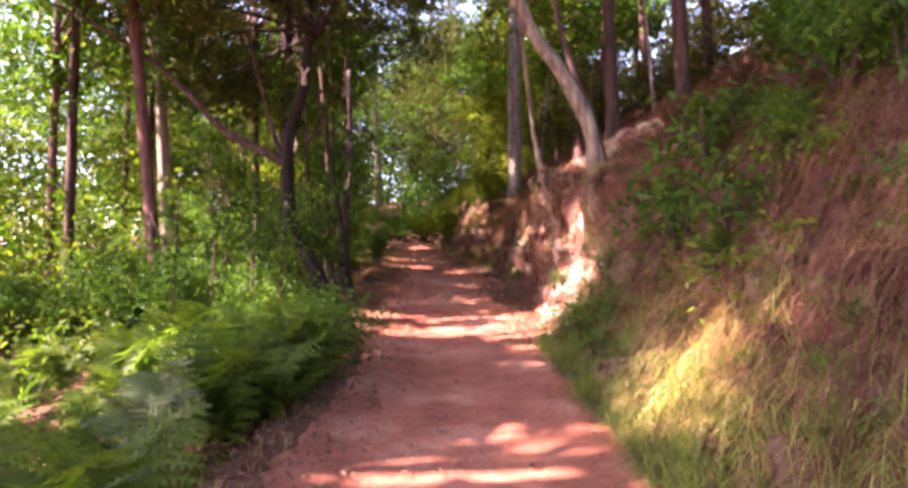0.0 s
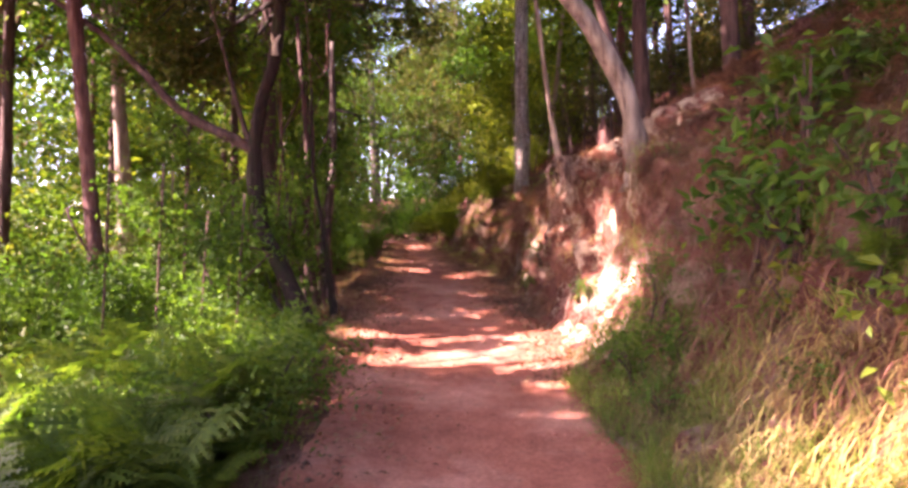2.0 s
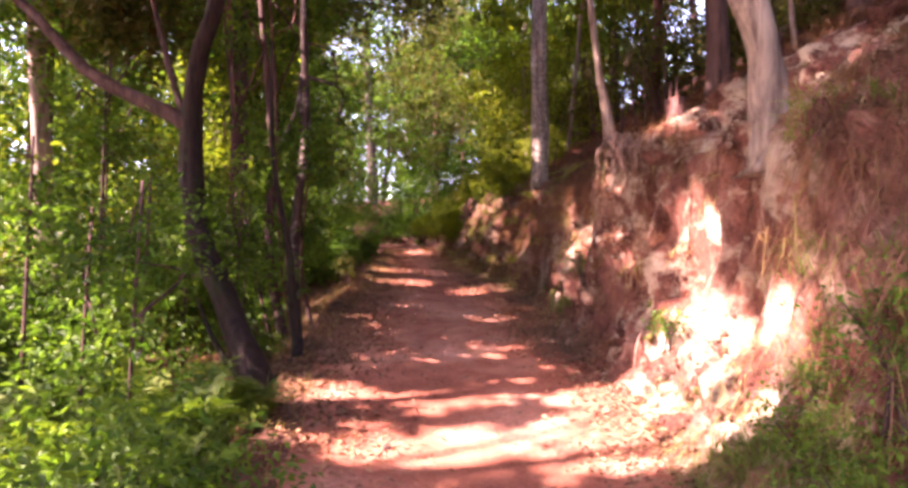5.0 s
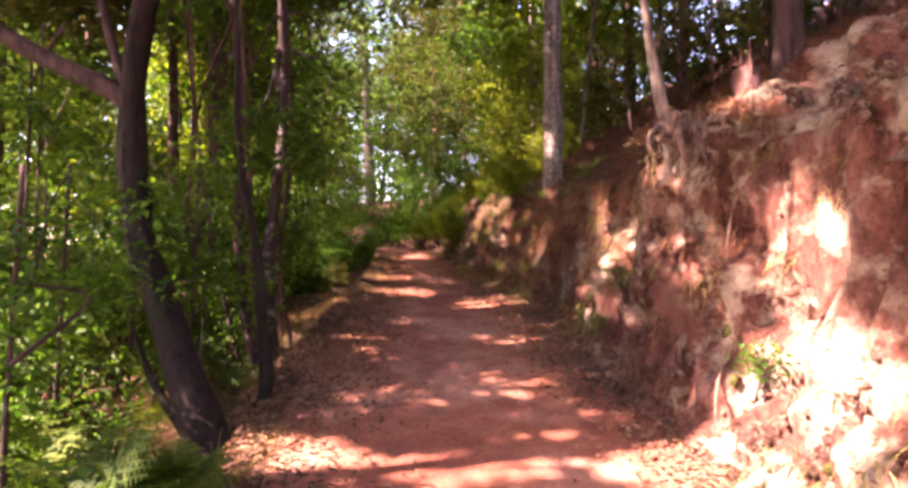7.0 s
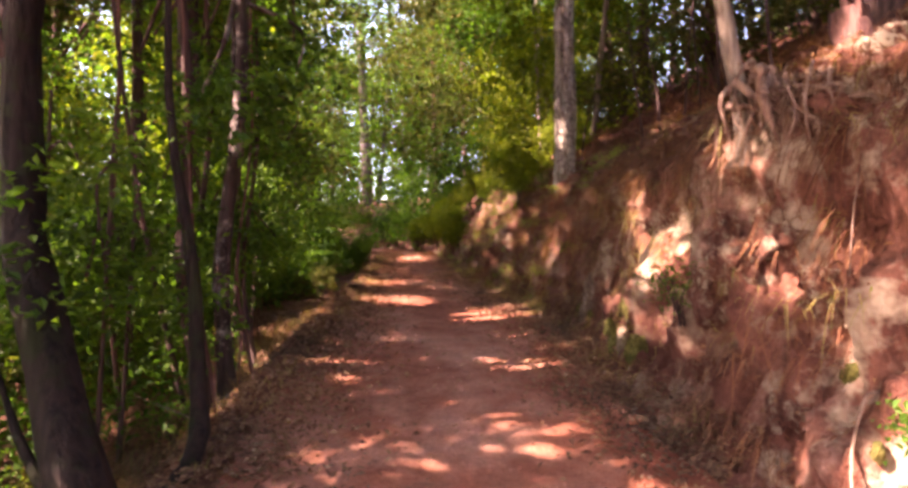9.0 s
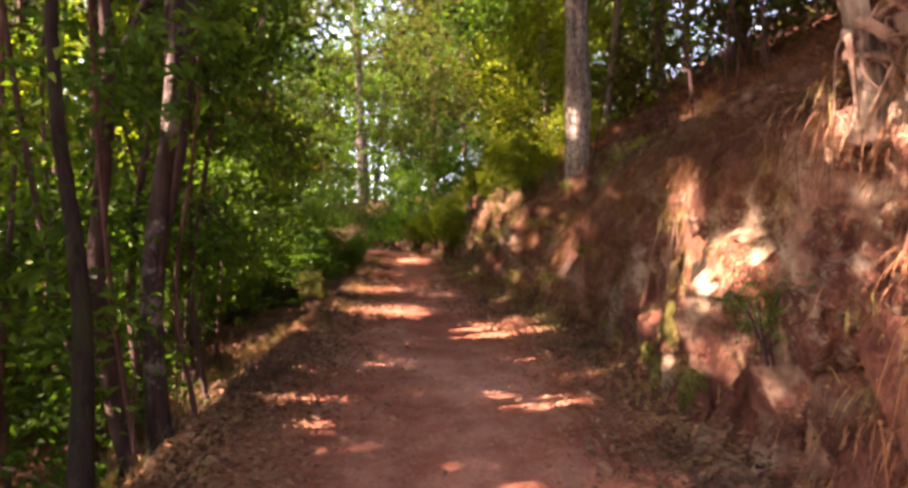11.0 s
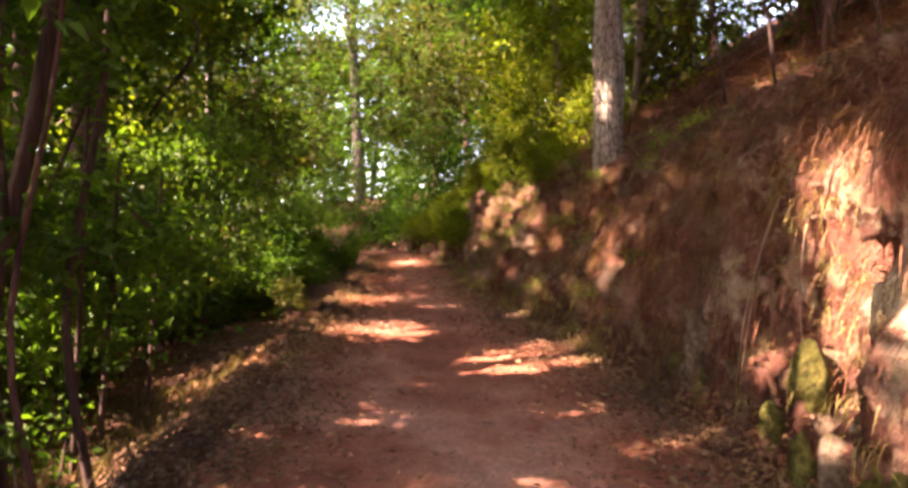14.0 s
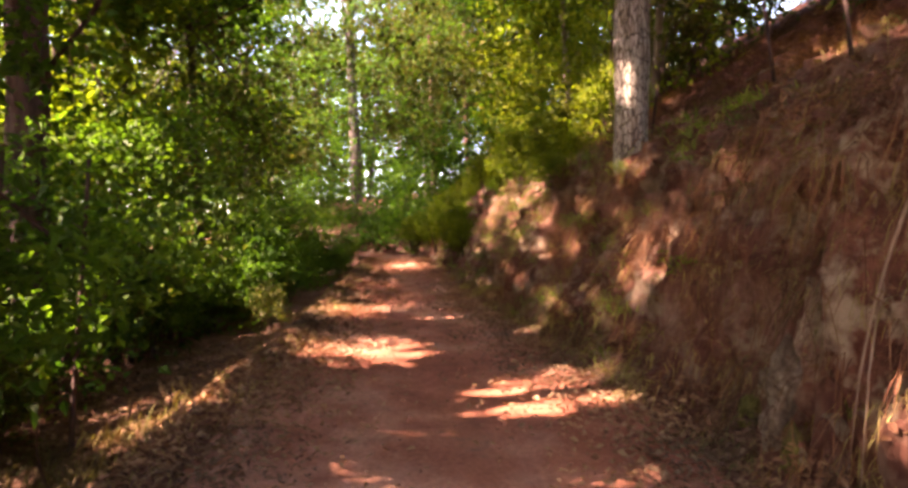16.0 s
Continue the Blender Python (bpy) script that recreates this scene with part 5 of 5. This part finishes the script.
stone((-0.675, 9.36, 0.21), (0.045, 0.035, 0.03), M_BARK, "small dark stone lying on the path", seed=1)
stone((0.55, 4.15, 0.05), (0.025, 0.02, 0.015), M_BARK, "small dark stone lying on the path", seed=2)
low = np.random.default_rng(77)
for k in range(40):  # pale stones and moss in the foot of the bank
    y = 13.3 + 2.7 * low.uniform(0, 1)
    d = low.uniform(0.2, 0.42)
    s = low.uniform(0.06, 0.17)
    p = Vector(bank_spot(y, d)) + Vector((0.035, 0, 0))
    if k % 3 == 1:
        stone(p, (s * 0.45, s * 0.75, s * 1.3), M_MOSS, "cushion of yellow-green moss on the bank", "moss", "moss", "moss on the bank", k)
    else:
        stone(p, (s * 0.5, s * 0.6, s * 1.5), M_STONE if k % 3 else M_BANK, "pale stone showing in the clay bank" if k % 3 else "knob of red clay standing out of the bank", group="stones in the bank", seed=k)
for k in range(7):
    y = rng.uniform(9.3, 11.5)
    s = rng.uniform(0.05, 0.12)
    stone(Vector(bank_spot(y, rng.uniform(0.3, 1.0))) + Vector((0.02, 0, 0)), (s * 0.5, s * 1.3, s * 0.9), M_MOSS, "cushion of yellow-green moss on the bank", "moss", "moss", "moss on the bank", k + 40)

# the root plate of a fallen tree at the top of the bank
plate = thing("root_plate", (1.95, 12.05, 2.6), "tangled pale roots hanging from the top of the bank", "roots")
for k in range(80):
    a0 = Vector((max(-0.2, rng.normal(0.06, 0.2)), rng.normal(0, 0.16), 0.36 + rng.normal(0, 0.1)))
    drop = abs(rng.normal(0.45, 0.22))
    tip = a0 + Vector((rng.normal(0.04, 0.14), -0.12 + rng.normal(0, 0.1), -drop))
    mid = (a0 + tip) / 2 + Vector((rng.normal(-0.06, 0.07), -0.1 + rng.normal(0, 0.08), rng.normal(0.05, 0.06)))
    stem("root", plate, [a0, mid, tip], 0.008 + 0.045 * rng.uniform(0, 1) ** 2.5, 0.003, M_ROOT, sides=6, n=9, rough=0.3, seed=k)
old = thing("tree_stump", (2.55, 12.0, 3.05), "broken reddish stump above the root plate", "stump")
stem("trunk", old, [(0, 0, -0.3), (0, 0, 0.1), (-0.05, 0.02, 0.5)], 0.15, 0.11, M_BARK_RED, sides=12, n=8, rough=0.3, flare=0.6, seed=9)
for k in range(7):
    an = k * 0.9
    stem("splinter", old, [(0.08 * math.cos(an), 0.08 * math.sin(an), 0.35), (0.09 * math.cos(an) - 0.04, 0.09 * math.sin(an), 0.5 + 0.12 * (k % 3))], 0.035, 0.008, M_BARK_RED, sides=5, n=3, seed=k)
for k in range(16):  # roots and fallen sticks in the bank
    y = rng.uniform(8.5, 22)
    d = rng.uniform(0.3, 1.1)
    p = Vector(bank_spot(y, d)) + Vector((-0.03, 0, 0.02))
    q = Vector(bank_spot(y + rng.normal(0, 0.3), max(0.05, d - rng.uniform(0.2, 0.45)))) + Vector((-0.05, 0, 0))
    e = thing("root", p, "thin bare root hanging out of the bank", "root", "roots in the bank")
    stem("strand", e, [(0.08, 0, 0.04), (0, 0, 0), (q - p) * 0.5 + Vector((-0.04, 0.02, 0.03)), q - p], rng.uniform(0.006, 0.016), 0.004, M_ROOT, sides=6, n=8, rough=0.2, seed=k)
for k in range(8):  # sticks below the saplings
    x, y = rng.uniform(-3.2, -2.2), rng.uniform(12.2, 16.5)
    e = thing("dead_stem", on_land(x, y), "thin dry stem standing among fallen leaves", "stem", "dry stems")
    h = rng.uniform(0.5, 1.5)
    stem("stalk", e, [(0, 0, -0.1), (rng.normal(0, 0.1), rng.normal(0, 0.1), h * 0.5), (rng.normal(0, 0.15), rng.normal(0, 0.15), h)], 0.009, 0.003, M_BARK_PALE if k % 2 else M_BARK_RED, sides=5, n=6, seed=k)

rng = np.random.default_rng(91)
tufts = [bank_spot(y, d) for y, d in zip(rng.uniform(7.5, 24, 1500), rng.uniform(0.25, 1.5, 1500)) if fbm((y * 1.3, d * 2.2, 8)) > 0.15]
fibres = grass("root_fibres", "fine reddish rootlets hanging from the bank", tufts, 12, 0.15, 1.3, 0.003, M_LITTER, 5, spread=0.09, lean=(-0.8, 0, 0.0))
fibres["category"] = "roots"
for k in range(12):  # bare saplings on the hillside
    y = rng.uniform(12, 24)
    x = edge_r(y) + rng.uniform(2.0, 5.0)
    z = land(x, y)
    h = rng.uniform(1.6, 3.2)
    e = thing("bare_sapling", (x, y, z - 0.05), "thin bare dark sapling on the hillside", "sapling", "bare saplings on the hill")
    tip = Vector((rng.normal(-0.2, 0.25), rng.normal(0, 0.25), h))
    stem("stalk", e, [(0, 0, -0.1), tip * 0.5 + Vector((rng.normal(0, 0.08), 0, 0)), tip], 0.022, 0.006, M_BARK, sides=6, n=7, seed=k)
    for q in range(3):
        f = 0.45 + 0.18 * q
        stem("twig", e, [tip * f, tip * f + Vector((rng.normal(0, 0.25), rng.normal(0, 0.25), 0.35))], 0.009, 0.003, M_BARK, sides=5, n=3, seed=q)
for k in range(10):  # fallen sticks on the slope
    y = rng.uniform(9, 22)
    d = rng.uniform(2.7, 4.5)
    p = Vector((edge_r(y) + d, y, path_z(y) + bank_h(d, y) + 0.16 * fbm((d * 1.1, y * 1.1, 5)) + 0.03))
    e = thing("fallen_branch", p, "dead branch lying on the leafy slope", "branch", "dead branches on the slope")
    way = Vector((rng.normal(0.3, 0.2), rng.normal(0, 0.5), 0.0))
    way.z = way.x * 0.8
    stem("stick", e, [-way * 0.8, Vector((0, 0, 0.03)), way * 0.8], 0.018, 0.007, M_BARK_PALE if k % 2 else M_BARK, sides=6, n=6, seed=k)


def lump_mesh(name, material, seed):
    """A rounded, knobbly lump of earth."""
    bm = bmesh.new()
    bmesh.ops.create_icosphere(bm, subdivisions=3, radius=1)
    off = Vector((seed * 1.7, 0, 0))
    for v in bm.verts:
        c = v.co.copy()
        v.co = Vector((c.x * 0.7, c.y * (0.9 + 0.1 * (seed % 5)), c.z * (0.7 + 0.1 * (seed % 4)))) * (1 + 0.75 * noise.noise(c * 1.5 + off) + 0.45 * noise.noise(c * 3.8 + off))
    me = bpy.data.meshes.new(name)
    bm.to_mesh(me)
    bm.free()
    me.materials.append(material)
    for p in me.polygons:
        p.use_smooth = True
    return me


rng = np.random.default_rng(44)
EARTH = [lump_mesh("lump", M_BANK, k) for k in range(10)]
MOUNDS = [lump_mesh("hummock", M_HILL, k) for k in range(6)]
for y, d, s in ((12.0, 0.5, 0.22), (12.3, 0.45, 0.2), (11.8, 0.55, 0.18), (12.15, 0.6, 0.24), (12.5, 0.55, 0.18), (12.2, 0.35, 0.13), (11.95, 0.38, 0.12)):  # earth held by the roots
    ob = new("lump", EARTH[int(y * 10) % 10])
    ob.parent = bank
    ob.location = Vector(bank_spot(y, d)) + Vector((0.03, 0, 0.02))
    ob.scale = (s, s, s)
for k in range(285):
    y = rng.uniform(8.8, 22)
    s = rng.uniform(0.05, 0.17)
    ob = new("lump", EARTH[k % 10])
    ob.parent = bank
    ob.location = Vector(bank_spot(y, rng.uniform(0.15, 1.7))) + Vector((0.5 * s, 0, -0.35 * s))
    ob.scale = (s, s, s)
    ob.rotation_euler = (rng.normal(0, 0.3), rng.normal(0, 0.3), rng.normal(0, 0.5))
for k in range(150):
    y = rng.uniform(9, 24)
    d = rng.uniform(2.5, 5.5)
    s = rng.uniform(0.06, 0.2)
    ob = new("hummock", MOUNDS[k % 6])
    ob.parent = hillside
    ob.location = (edge_r(y) + d, y, path_z(y) + bank_h(d, y) + 0.16 * fbm((d * 1.1, y * 1.1, 5)) - 0.03)
    ob.scale = (s, s, s)
    ob.rotation_euler = (0, 0, rng.uniform(0, 6.28))
